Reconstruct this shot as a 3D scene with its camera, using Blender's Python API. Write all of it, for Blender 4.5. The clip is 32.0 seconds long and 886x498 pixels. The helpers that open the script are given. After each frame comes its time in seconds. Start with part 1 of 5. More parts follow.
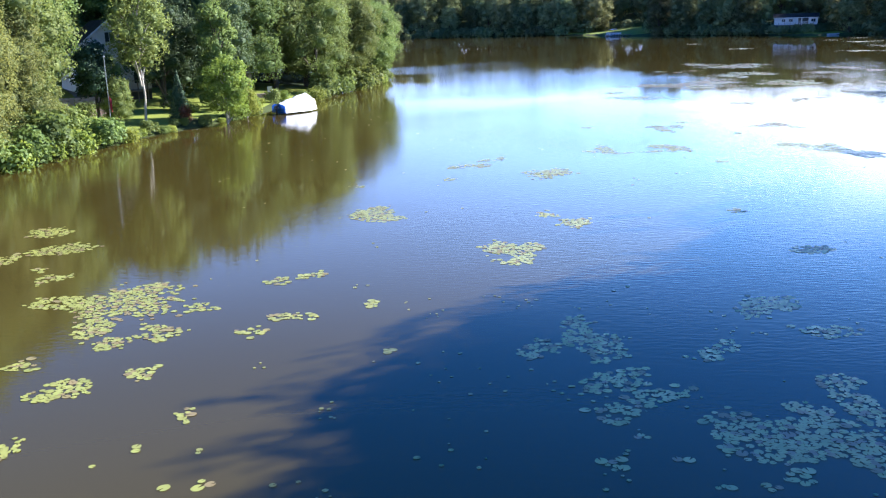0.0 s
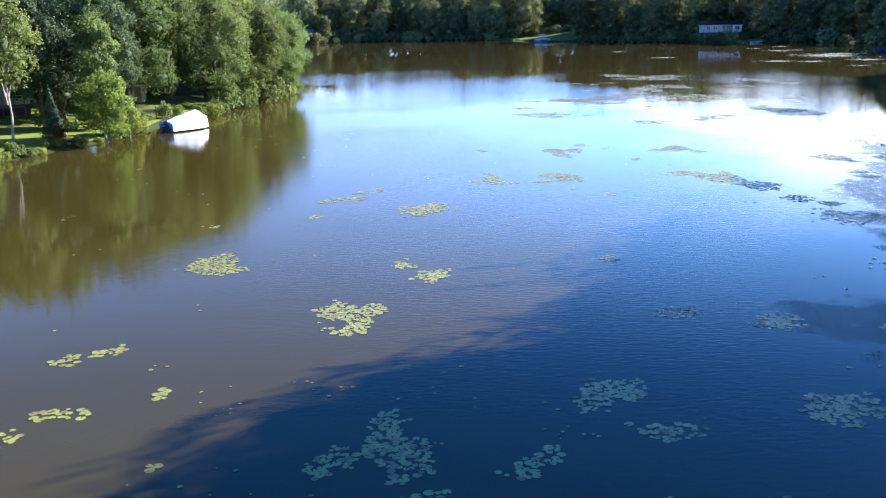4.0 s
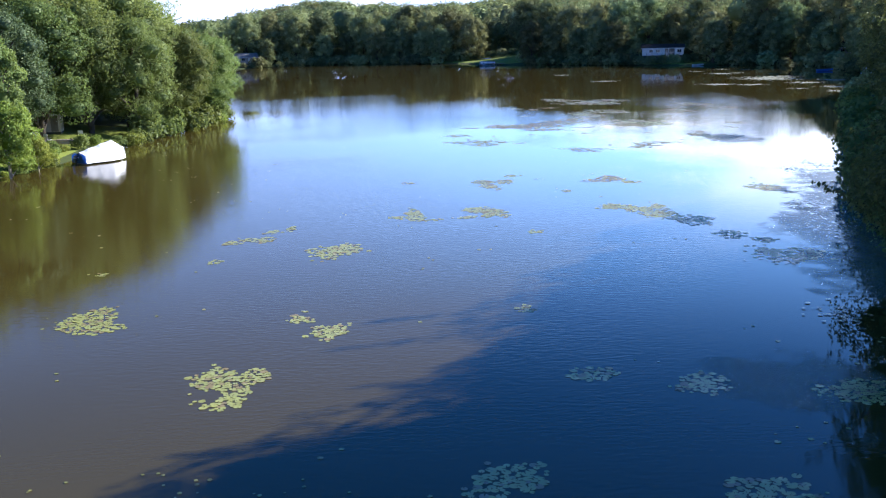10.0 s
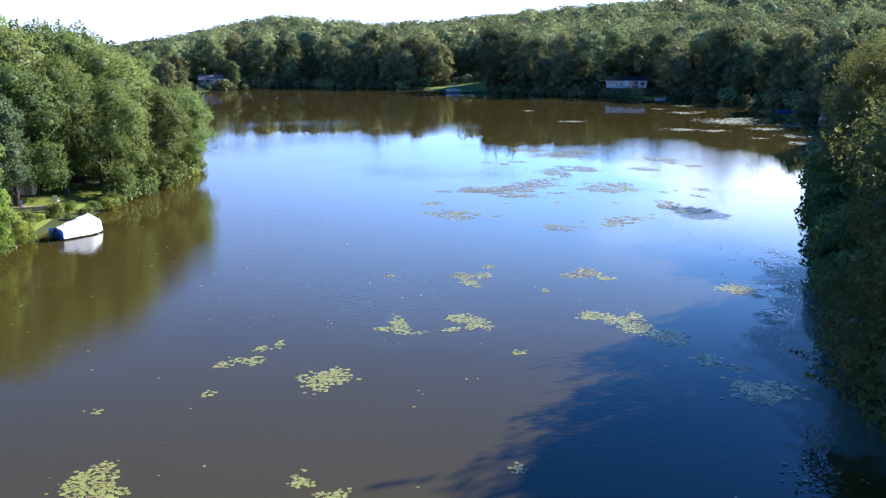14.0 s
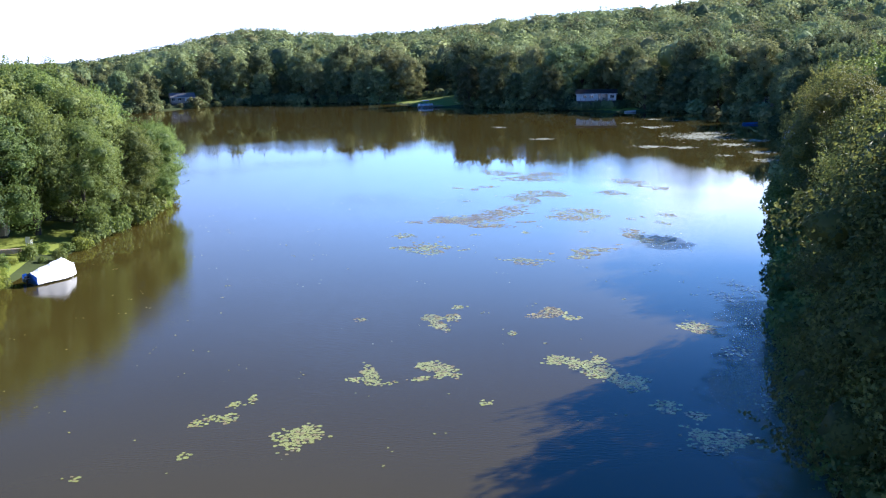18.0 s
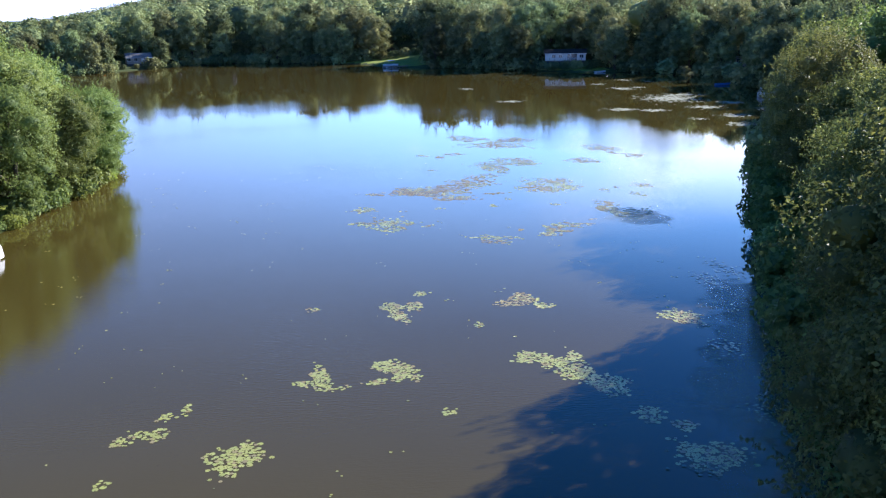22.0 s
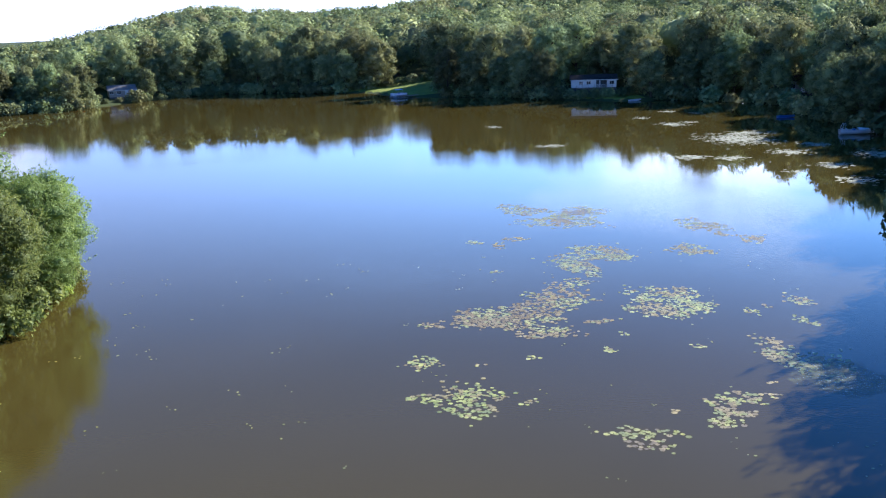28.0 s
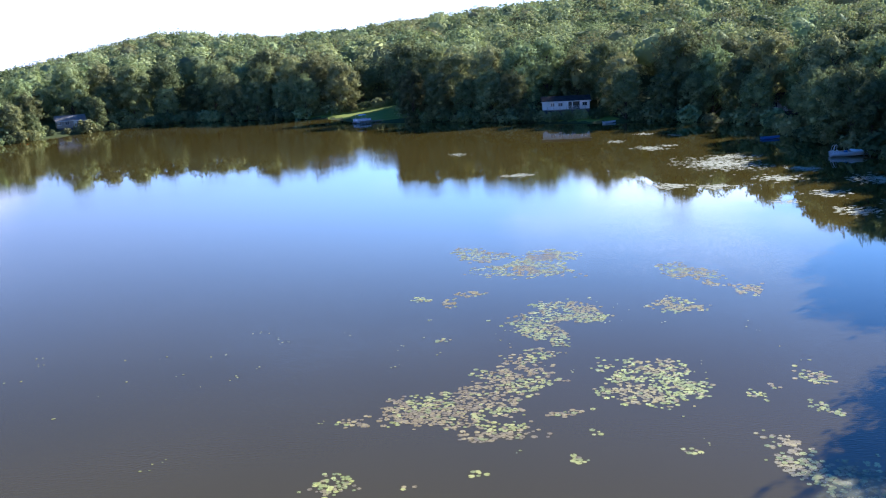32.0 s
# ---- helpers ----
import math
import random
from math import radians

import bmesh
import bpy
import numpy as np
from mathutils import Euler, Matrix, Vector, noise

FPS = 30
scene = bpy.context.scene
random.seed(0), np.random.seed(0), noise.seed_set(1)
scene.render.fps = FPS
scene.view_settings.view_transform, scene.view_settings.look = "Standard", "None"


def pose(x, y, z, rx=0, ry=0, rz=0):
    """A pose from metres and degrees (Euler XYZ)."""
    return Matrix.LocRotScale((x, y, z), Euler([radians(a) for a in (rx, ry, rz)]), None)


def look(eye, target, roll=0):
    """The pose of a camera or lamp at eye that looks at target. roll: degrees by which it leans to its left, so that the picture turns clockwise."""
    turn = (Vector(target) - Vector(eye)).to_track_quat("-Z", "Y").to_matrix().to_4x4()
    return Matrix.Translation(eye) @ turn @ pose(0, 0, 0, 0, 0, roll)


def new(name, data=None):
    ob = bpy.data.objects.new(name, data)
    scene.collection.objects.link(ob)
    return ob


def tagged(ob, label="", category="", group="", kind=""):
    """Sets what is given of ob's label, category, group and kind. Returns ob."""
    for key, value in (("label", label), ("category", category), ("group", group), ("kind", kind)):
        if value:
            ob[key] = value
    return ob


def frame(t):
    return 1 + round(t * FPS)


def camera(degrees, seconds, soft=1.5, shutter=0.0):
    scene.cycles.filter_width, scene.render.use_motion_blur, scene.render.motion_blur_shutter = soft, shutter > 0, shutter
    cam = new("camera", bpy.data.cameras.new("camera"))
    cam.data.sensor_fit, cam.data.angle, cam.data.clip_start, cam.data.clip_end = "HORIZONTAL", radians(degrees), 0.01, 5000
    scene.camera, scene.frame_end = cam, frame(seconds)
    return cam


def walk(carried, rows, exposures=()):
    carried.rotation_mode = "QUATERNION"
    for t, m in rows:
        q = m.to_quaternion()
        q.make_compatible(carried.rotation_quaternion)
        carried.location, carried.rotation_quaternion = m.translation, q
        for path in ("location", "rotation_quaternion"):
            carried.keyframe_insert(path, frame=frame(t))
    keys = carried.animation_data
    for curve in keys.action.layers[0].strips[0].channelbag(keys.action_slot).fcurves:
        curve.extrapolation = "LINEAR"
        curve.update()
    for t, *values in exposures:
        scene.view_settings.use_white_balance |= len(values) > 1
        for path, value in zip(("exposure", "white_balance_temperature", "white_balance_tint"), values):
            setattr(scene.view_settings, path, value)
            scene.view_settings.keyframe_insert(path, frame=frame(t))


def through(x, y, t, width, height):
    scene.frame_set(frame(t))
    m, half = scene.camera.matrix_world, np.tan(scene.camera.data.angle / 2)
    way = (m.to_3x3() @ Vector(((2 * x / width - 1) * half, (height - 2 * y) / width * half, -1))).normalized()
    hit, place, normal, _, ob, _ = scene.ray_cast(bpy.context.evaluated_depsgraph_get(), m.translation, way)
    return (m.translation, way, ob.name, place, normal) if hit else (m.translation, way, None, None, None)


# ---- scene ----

# camera: seconds, place, yaw to the left, pitch, lean, in metres and degrees
cam = camera(50.80, 32.0, 1.15)
PATH = [
    (0, 0.34, 0.77, 8.81, 2.78, -14.06, -1.69),
    (0.5, 0.29, 0.81, 8.79, 2.40, -14.35, -1.73),
    (1, 0.45, 1.12, 8.83, 2.08, -14.63, -2.00),
    (1.5, 0.83, 1.82, 8.86, 1.69, -14.82, -2.31),
    (2, 1.36, 2.66, 8.90, 1.32, -14.89, -2.48),
    (2.5, 2.06, 3.43, 9.17, 0.93, -15.25, -2.39),
    (3, 2.79, 4.15, 9.52, 0.56, -15.31, -1.97),
    (3.5, 3.44, 4.59, 9.71, -0.26, -14.45, -1.38),
    (5.5, 5.26, 6.36, 10.24, -2.21, -13.65, -1.60),
    (6, 5.40, 6.47, 10.20, -2.59, -13.09, -1.46),
    (6.5, 5.24, 6.40, 10.17, -2.88, -13.07, -1.56),
    (7, 5.30, 6.27, 10.03, -2.93, -12.98, -1.52),
    (7.5, 5.31, 6.27, 10.00, -3.24, -13.01, -1.80),
    (8, 5.48, 6.35, 9.90, -3.33, -12.85, -1.85),
    (8.5, 5.57, 6.65, 9.87, -3.31, -13.29, -1.58),
    (9, 5.71, 7.16, 9.90, -3.23, -13.64, -1.28),
    (9.5, 6.00, 7.90, 10.07, -3.20, -13.88, -1.27),
    (10, 6.08, 8.44, 10.09, -3.96, -12.83, -1.29),
    (10.5, 5.78, 8.65, 10.08, -4.36, -12.67, -1.53),
    (11, 5.60, 8.72, 10.29, -4.78, -12.58, -1.56),
    (11.5, 5.63, 8.72, 11.02, -5.03, -12.54, -1.45),
    (12, 5.65, 8.64, 12.08, -5.33, -12.46, -1.21),
    (12.5, 5.65, 8.42, 13.10, -5.60, -12.34, -0.86),
    (13, 5.41, 8.25, 14.14, -6.06, -12.24, -0.39),
    (13.5, 5.10, 8.42, 15.25, -6.26, -12.28, -0.33),
    (14, 4.76, 8.61, 16.24, -6.46, -12.32, -0.18),
    (14.5, 4.57, 8.73, 17.11, -6.62, -12.29, -0.41),
    (16.5, 4.57, 8.45, 19.23, -7.47, -12.03, -0.42),
    (17, 4.68, 8.23, 19.29, -7.64, -12.02, -0.70),
    (17.5, 4.94, 7.90, 19.27, -7.74, -11.90, -0.86),
    (18, 5.25, 7.54, 19.25, -7.92, -11.97, -1.03),
    (18.5, 5.59, 7.23, 19.27, -8.09, -12.16, -1.07),
    (19, 5.82, 7.06, 19.27, -8.30, -12.27, -1.02),
    (19.5, 6.01, 7.16, 19.21, -8.52, -12.34, -0.83),
    (20, 6.07, 7.63, 19.15, -8.75, -12.86, -0.91),
    (20.5, 6.20, 8.51, 19.14, -9.05, -13.29, -0.97),
    (21, 6.36, 9.79, 19.20, -9.27, -13.73, -0.94),
    (21.5, 6.51, 11.49, 19.33, -9.57, -14.12, -1.04),
    (22, 6.74, 13.63, 19.47, -9.84, -14.48, -1.04),
    (22.5, 6.96, 16.20, 19.51, -10.06, -14.69, -1.01),
    (23, 7.20, 19.19, 19.48, -10.16, -14.85, -0.86),
    (23.5, 7.30, 22.46, 19.54, -10.24, -15.00, -0.50),
    (24, 7.22, 25.90, 19.65, -10.18, -15.06, -0.10),
    (24.5, 6.91, 29.35, 19.88, -10.27, -15.19, 0.12),
    (25, 6.39, 32.51, 20.22, -10.27, -15.17, 0.37),
    (25.5, 5.84, 35.19, 20.75, -10.21, -14.91, 0.26),
    (27.5, 5.15, 43.36, 22.61, -9.85, -13.73, -1.59),
    (28, 5.58, 45.32, 22.79, -10.19, -13.76, -2.06),
    (28.5, 6.39, 47.34, 22.85, -10.40, -13.73, -2.35),
    (29, 7.36, 49.47, 22.79, -10.54, -13.66, -2.67),
    (29.5, 8.48, 51.66, 22.68, -10.60, -13.63, -2.88),
    (30, 9.66, 53.91, 22.56, -10.73, -13.66, -3.06),
    (30.5, 10.85, 56.02, 22.47, -10.94, -13.51, -2.83),
    (31, 11.63, 57.79, 22.50, -11.33, -13.13, -2.52),
    (31.5, 11.87, 58.93, 22.35, -11.69, -12.14, -2.58),
    (32, 11.95, 59.78, 22.26, -11.47, -12.51, -2.98),
]


def aim(x, y, z, yaw, pitch):
    a, b = radians(yaw), radians(pitch)
    return (x - 50 * math.sin(a) * math.cos(b), y + 50 * math.cos(a) * math.cos(b), z + 50 * math.sin(b))


EXPOSURES = [(0.0, 1.84, 5750, 14), (3.2, 1.76, 5750, 14), (5.5, 1.35, 5750, 14), (10.0, 1.33, 5750, 14), (14.0, 1.38, 5750, 14), (32.0, 1.54, 5750, 14)]
walk(cam, [(t, look((x, y, z), aim(x, y, z, yaw, pitch), lean)) for t, x, y, z, yaw, pitch, lean in PATH], EXPOSURES)

# ---- light ----
SUN_AZ, SUN_EL = 62.5, 27.0          # degrees right of straight ahead, and above the horizon
sun_way = Vector((math.sin(radians(SUN_AZ)) * math.cos(radians(SUN_EL)), math.cos(radians(SUN_AZ)) * math.cos(radians(SUN_EL)), math.sin(radians(SUN_EL))))
sun = new("sun", bpy.data.lights.new("sun", "SUN"))
sun.data.energy, sun.data.angle, sun.data.color = 5.0, radians(0.55), (1.0, 0.92, 0.78)
sun.matrix_world = look(tuple(sun_way * 400), (0, 0, 0))


def sky_world():
    w = bpy.data.worlds.new("sky")
    w.use_nodes = True
    nt = w.node_tree
    nt.nodes.clear()
    nn, ln = nt.nodes.new, nt.links.new
    out, bg = nn("ShaderNodeOutputWorld"), nn("ShaderNodeBackground")
    sky = nn("ShaderNodeTexSky")
    sky.sky_type, sky.sun_disc = "NISHITA", False
    sky.sun_elevation, sky.sun_rotation = radians(SUN_EL), radians(SUN_AZ)
    sky.air_density, sky.dust_density, sky.ozone_density = 1.0, 0.1, 4.0
    co, sep = nn("ShaderNodeTexCoord"), nn("ShaderNodeSeparateXYZ")
    ln(co.outputs["Generated"], sep.inputs[0])
    lift = nn("ShaderNodeMath")
    lift.operation, lift.inputs[1].default_value = "ADD", 0.12
    ln(sep.outputs["Z"], lift.inputs[0])
    flat = nn("ShaderNodeVectorMath")
    flat.operation = "DIVIDE"
    both = nn("ShaderNodeCombineXYZ")
    for k in range(3):
        ln(lift.outputs[0], both.inputs[k])
    ln(co.outputs["Generated"], flat.inputs[0])
    ln(both.outputs[0], flat.inputs[1])
    cl = nn("ShaderNodeTexNoise")
    cl.inputs["Scale"].default_value, cl.inputs["Detail"].default_value, cl.inputs["Roughness"].default_value = 0.75, 7.0, 0.56
    ln(flat.outputs[0], cl.inputs["Vector"])
    ramp = nn("ShaderNodeMapRange")
    ramp.interpolation_type = "SMOOTHSTEP"
    ramp.inputs["From Min"].default_value, ramp.inputs["From Max"].default_value = 0.53, 0.68
    # a bank of cumulus ahead and to the right
    way = nn("ShaderNodeVectorMath")
    way.operation = "DOT_PRODUCT"
    way.inputs[1].default_value = Vector((0.43, 0.90, 0.09)).normalized()
    ln(co.outputs["Generated"], way.inputs[0])
    bank = nn("ShaderNodeMapRange")
    bank.interpolation_type = "SMOOTHSTEP"
    bank.inputs["From Min"].default_value, bank.inputs["From Max"].default_value = 0.955, 0.995
    bank.inputs["To Min"].default_value, bank.inputs["To Max"].default_value = 0.0, 0.10
    ln(way.outputs["Value"], bank.inputs["Value"])
    more = nn("ShaderNodeMath")
    ln(cl.outputs["Fac"], more.inputs[0])
    ln(bank.outputs[0], more.inputs[1])
    ln(more.outputs[0], ramp.inputs["Value"])
    # clouds thin out overhead and thicken low down
    low = nn("ShaderNodeMapRange")
    low.inputs["From Min"].default_value, low.inputs["From Max"].default_value = 0.22, 0.10
    low.inputs["To Min"].default_value, low.inputs["To Max"].default_value = 0.0, 1.0
    ln(sep.outputs["Z"], low.inputs["Value"])
    amount = nn("ShaderNodeMath")
    amount.operation = "MULTIPLY"
    ln(ramp.outputs[0], amount.inputs[0])
    ln(low.outputs[0], amount.inputs[1])
    haze = nn("ShaderNodeMapRange")
    haze.interpolation_type = "SMOOTHSTEP"
    haze.inputs["From Min"].default_value, haze.inputs["From Max"].default_value = 0.115, 0.01
    haze.inputs["To Min"].default_value, haze.inputs["To Max"].default_value = 0.0, 0.6
    ln(sep.outputs["Z"], haze.inputs["Value"])
    top = nn("ShaderNodeMath")
    top.operation = "MAXIMUM"
    ln(amount.outputs[0], top.inputs[0])
    ln(haze.outputs[0], top.inputs[1])
    mix = nn("ShaderNodeMix")
    mix.data_type = "RGBA"
    # pale blue lower sky
    veil = nn("ShaderNodeMapRange")
    veil.interpolation_type = "SMOOTHSTEP"
    veil.inputs["From Min"].default_value, veil.inputs["From Max"].default_value = 0.36, 0.04
    veil.inputs["To Min"].default_value, veil.inputs["To Max"].default_value = 0.0, 0.85
    ln(sep.outputs["Z"], veil.inputs["Value"])
    pale = nn("ShaderNodeMix")
    pale.data_type = "RGBA"
    ln(veil.outputs[0], pale.inputs["Factor"])
    # towards the sun's side the lower sky is a brighter blue, away from it a dull lavender
    side, glow, tint = nn("ShaderNodeVectorMath"), nn("ShaderNodeMapRange"), nn("ShaderNodeMix")
    side.operation, side.inputs[1].default_value = "DOT_PRODUCT", (math.sin(radians(SUN_AZ)), math.cos(radians(SUN_AZ)), 0.0)
    ln(co.outputs["Generated"], side.inputs[0])
    glow.interpolation_type = "SMOOTHSTEP"
    glow.inputs["From Min"].default_value, glow.inputs["From Max"].default_value = 0.20, 0.88
    ln(side.outputs["Value"], glow.inputs["Value"])
    tint.data_type = "RGBA"
    tint.inputs["A"].default_value, tint.inputs["B"].default_value = (3.2, 4.6, 8.4, 1), (5.0, 9.6, 18.0, 1)
    ln(glow.outputs[0], tint.inputs["Factor"])
    ln(tint.outputs["Result"], pale.inputs["B"])
    ln(top.outputs[0], mix.inputs["Factor"])
    deep = nn("ShaderNodeHueSaturation")
    deep.inputs["Hue"].default_value, deep.inputs["Saturation"].default_value, deep.inputs["Value"].default_value = 0.513, 1.32, 0.70
    ln(sky.outputs[0], deep.inputs["Color"])
    ln(deep.outputs[0], pale.inputs["A"])
    ln(pale.outputs["Result"], mix.inputs["A"])
    cloud = nn("ShaderNodeMix")
    cloud.data_type = "RGBA"
    cloud.inputs["A"].default_value, cloud.inputs["B"].default_value = (6.6, 6.7, 8.2, 1), (13.0, 13.8, 15.0, 1)
    ln(glow.outputs[0], cloud.inputs["Factor"])
    ln(cloud.outputs["Result"], mix.inputs["B"])
    ln(mix.outputs["Result"], bg.inputs["Color"])
    bg.inputs["Strength"].default_value = 0.11
    ln(bg.outputs[0], out.inputs["Surface"])
    scene.world = w


sky_world()


# ---- materials ----
def material(name, rough=0.6):
    m = bpy.data.materials.new(name)
    m.use_nodes = True
    nt = m.node_tree
    b = nt.nodes["Principled BSDF"]
    b.inputs["Roughness"].default_value = rough
    return m, nt, b


def ramp_node(nt, stops):
    r = nt.nodes.new("ShaderNodeValToRGB")
    e = r.color_ramp.elements
    while len(e) < len(stops):
        e.new(0.5)
    for k, (at, c) in enumerate(stops):
        e[k].position, e[k].color = at, (*c, 1)
    return r


def noise_node(nt, scale, detail=4.0, rough=0.55, space="Object", stretch=None):
    co = nt.nodes.new("ShaderNodeTexCoord")
    n = nt.nodes.new("ShaderNodeTexNoise")
    n.inputs["Scale"].default_value, n.inputs["Detail"].default_value, n.inputs["Roughness"].default_value = scale, detail, rough
    src = co.outputs[space]
    if stretch:
        mp = nt.nodes.new("ShaderNodeMapping")
        mp.inputs["Scale"].default_value = stretch[:3]
        if len(stretch) > 3:
            mp.inputs["Rotation"].default_value = (0, 0, radians(stretch[3]))
        nt.links.new(src, mp.inputs["Vector"])
        src = mp.outputs[0]
    nt.links.new(src, n.inputs["Vector"])
    return n


def mottled(name, c1, c2, scale=3.0, fine=30.0, rough=0.7, bump=0.1, metal=0.0, spread=(0.3, 0.7)):
    """A surface of two tones, with coarse patches, fine grain and a little relief."""
    m, nt, b = material(name, rough)
    ln = nt.links.new
    a, f = noise_node(nt, scale), noise_node(nt, fine, 3)
    add = nt.nodes.new("ShaderNodeMath")
    add.operation = "MULTIPLY_ADD"
    add.inputs[1].default_value = 0.35
    ln(f.outputs["Fac"], add.inputs[0])
    sc = nt.nodes.new("ShaderNodeMath")
    sc.operation, sc.inputs[1].default_value = "MULTIPLY", 0.65
    ln(a.outputs["Fac"], sc.inputs[0])
    ln(sc.outputs[0], add.inputs[2])
    r = ramp_node(nt, [(spread[0], c1), (spread[1], c2)])
    ln(add.outputs[0], r.inputs[0])
    ln(r.outputs[0], b.inputs["Base Color"])
    b.inputs["Metallic"].default_value = metal
    if rough > 0.8:
        b.inputs["Specular IOR Level"].default_value = 0.15
    if bump:
        bp = nt.nodes.new("ShaderNodeBump")
        bp.inputs["Strength"].default_value, bp.inputs["Distance"].default_value = bump, 0.05
        ln(add.outputs[0], bp.inputs["Height"])
        ln(bp.outputs[0], b.inputs["Normal"])
    return m


def leaf_material(name, dark, mid, light, vary=0.12, through=0.35, gloss=0.6, relief=0.0):
    """Leaves: each leaf and each tree its own tone, and some light let through."""
    m, nt, b = material(name, gloss)
    b.inputs["Specular IOR Level"].default_value = 0.2 if gloss > 0.5 else 0.5
    ln = nt.links.new
    g, oi = nt.nodes.new("ShaderNodeNewGeometry"), nt.nodes.new("ShaderNodeObjectInfo")
    r = ramp_node(nt, [(0.0, dark), (0.55, mid), (1.0, light)])
    ln(g.outputs["Random Per Island"], r.inputs[0])
    hsv = nt.nodes.new("ShaderNodeHueSaturation")
    mr = nt.nodes.new("ShaderNodeMapRange")
    mr.inputs["To Min"].default_value, mr.inputs["To Max"].default_value = 0.5 - vary * 0.18, 0.5 + vary * 0.13
    ln(oi.outputs["Random"], mr.inputs["Value"])
    ln(mr.outputs[0], hsv.inputs["Hue"])
    mv = nt.nodes.new("ShaderNodeMapRange")
    mv.inputs["To Min"].default_value, mv.inputs["To Max"].default_value = 1 - vary * 2.2, 1 + vary * 2.2
    ml = nt.nodes.new("ShaderNodeMath")
    ml.operation, ml.inputs[1].default_value = "MULTIPLY", 7.31
    fr = nt.nodes.new("ShaderNodeMath")
    fr.operation = "FRACT"
    ln(oi.outputs["Random"], ml.inputs[0])
    ln(ml.outputs[0], fr.inputs[0])
    ln(fr.outputs[0], mv.inputs["Value"])
    ln(mv.outputs[0], hsv.inputs["Value"])
    ln(r.outputs[0], hsv.inputs["Color"])
    ln(hsv.outputs[0], b.inputs["Base Color"])
    if relief:
        rough, bp = noise_node(nt, 0.9, 3, 0.65), nt.nodes.new("ShaderNodeBump")
        bp.inputs["Strength"].default_value, bp.inputs["Distance"].default_value = relief, 0.8
        ln(rough.outputs["Fac"], bp.inputs["Height"])
        ln(bp.outputs[0], b.inputs["Normal"])
    tr = nt.nodes.new("ShaderNodeBsdfTranslucent")
    br = nt.nodes.new("ShaderNodeHueSaturation")
    br.inputs["Value"].default_value, br.inputs["Saturation"].default_value, br.inputs["Hue"].default_value = 1.5, 1.1, 0.485
    ln(hsv.outputs[0], br.inputs["Color"])
    ln(br.outputs[0], tr.inputs["Color"])
    mx = nt.nodes.new("ShaderNodeMixShader")
    mx.inputs[0].default_value = through
    ln(b.outputs[0], mx.inputs[1])
    ln(tr.outputs[0], mx.inputs[2])
    ln(mx.outputs[0], nt.nodes["Material Output"].inputs["Surface"])
    return m


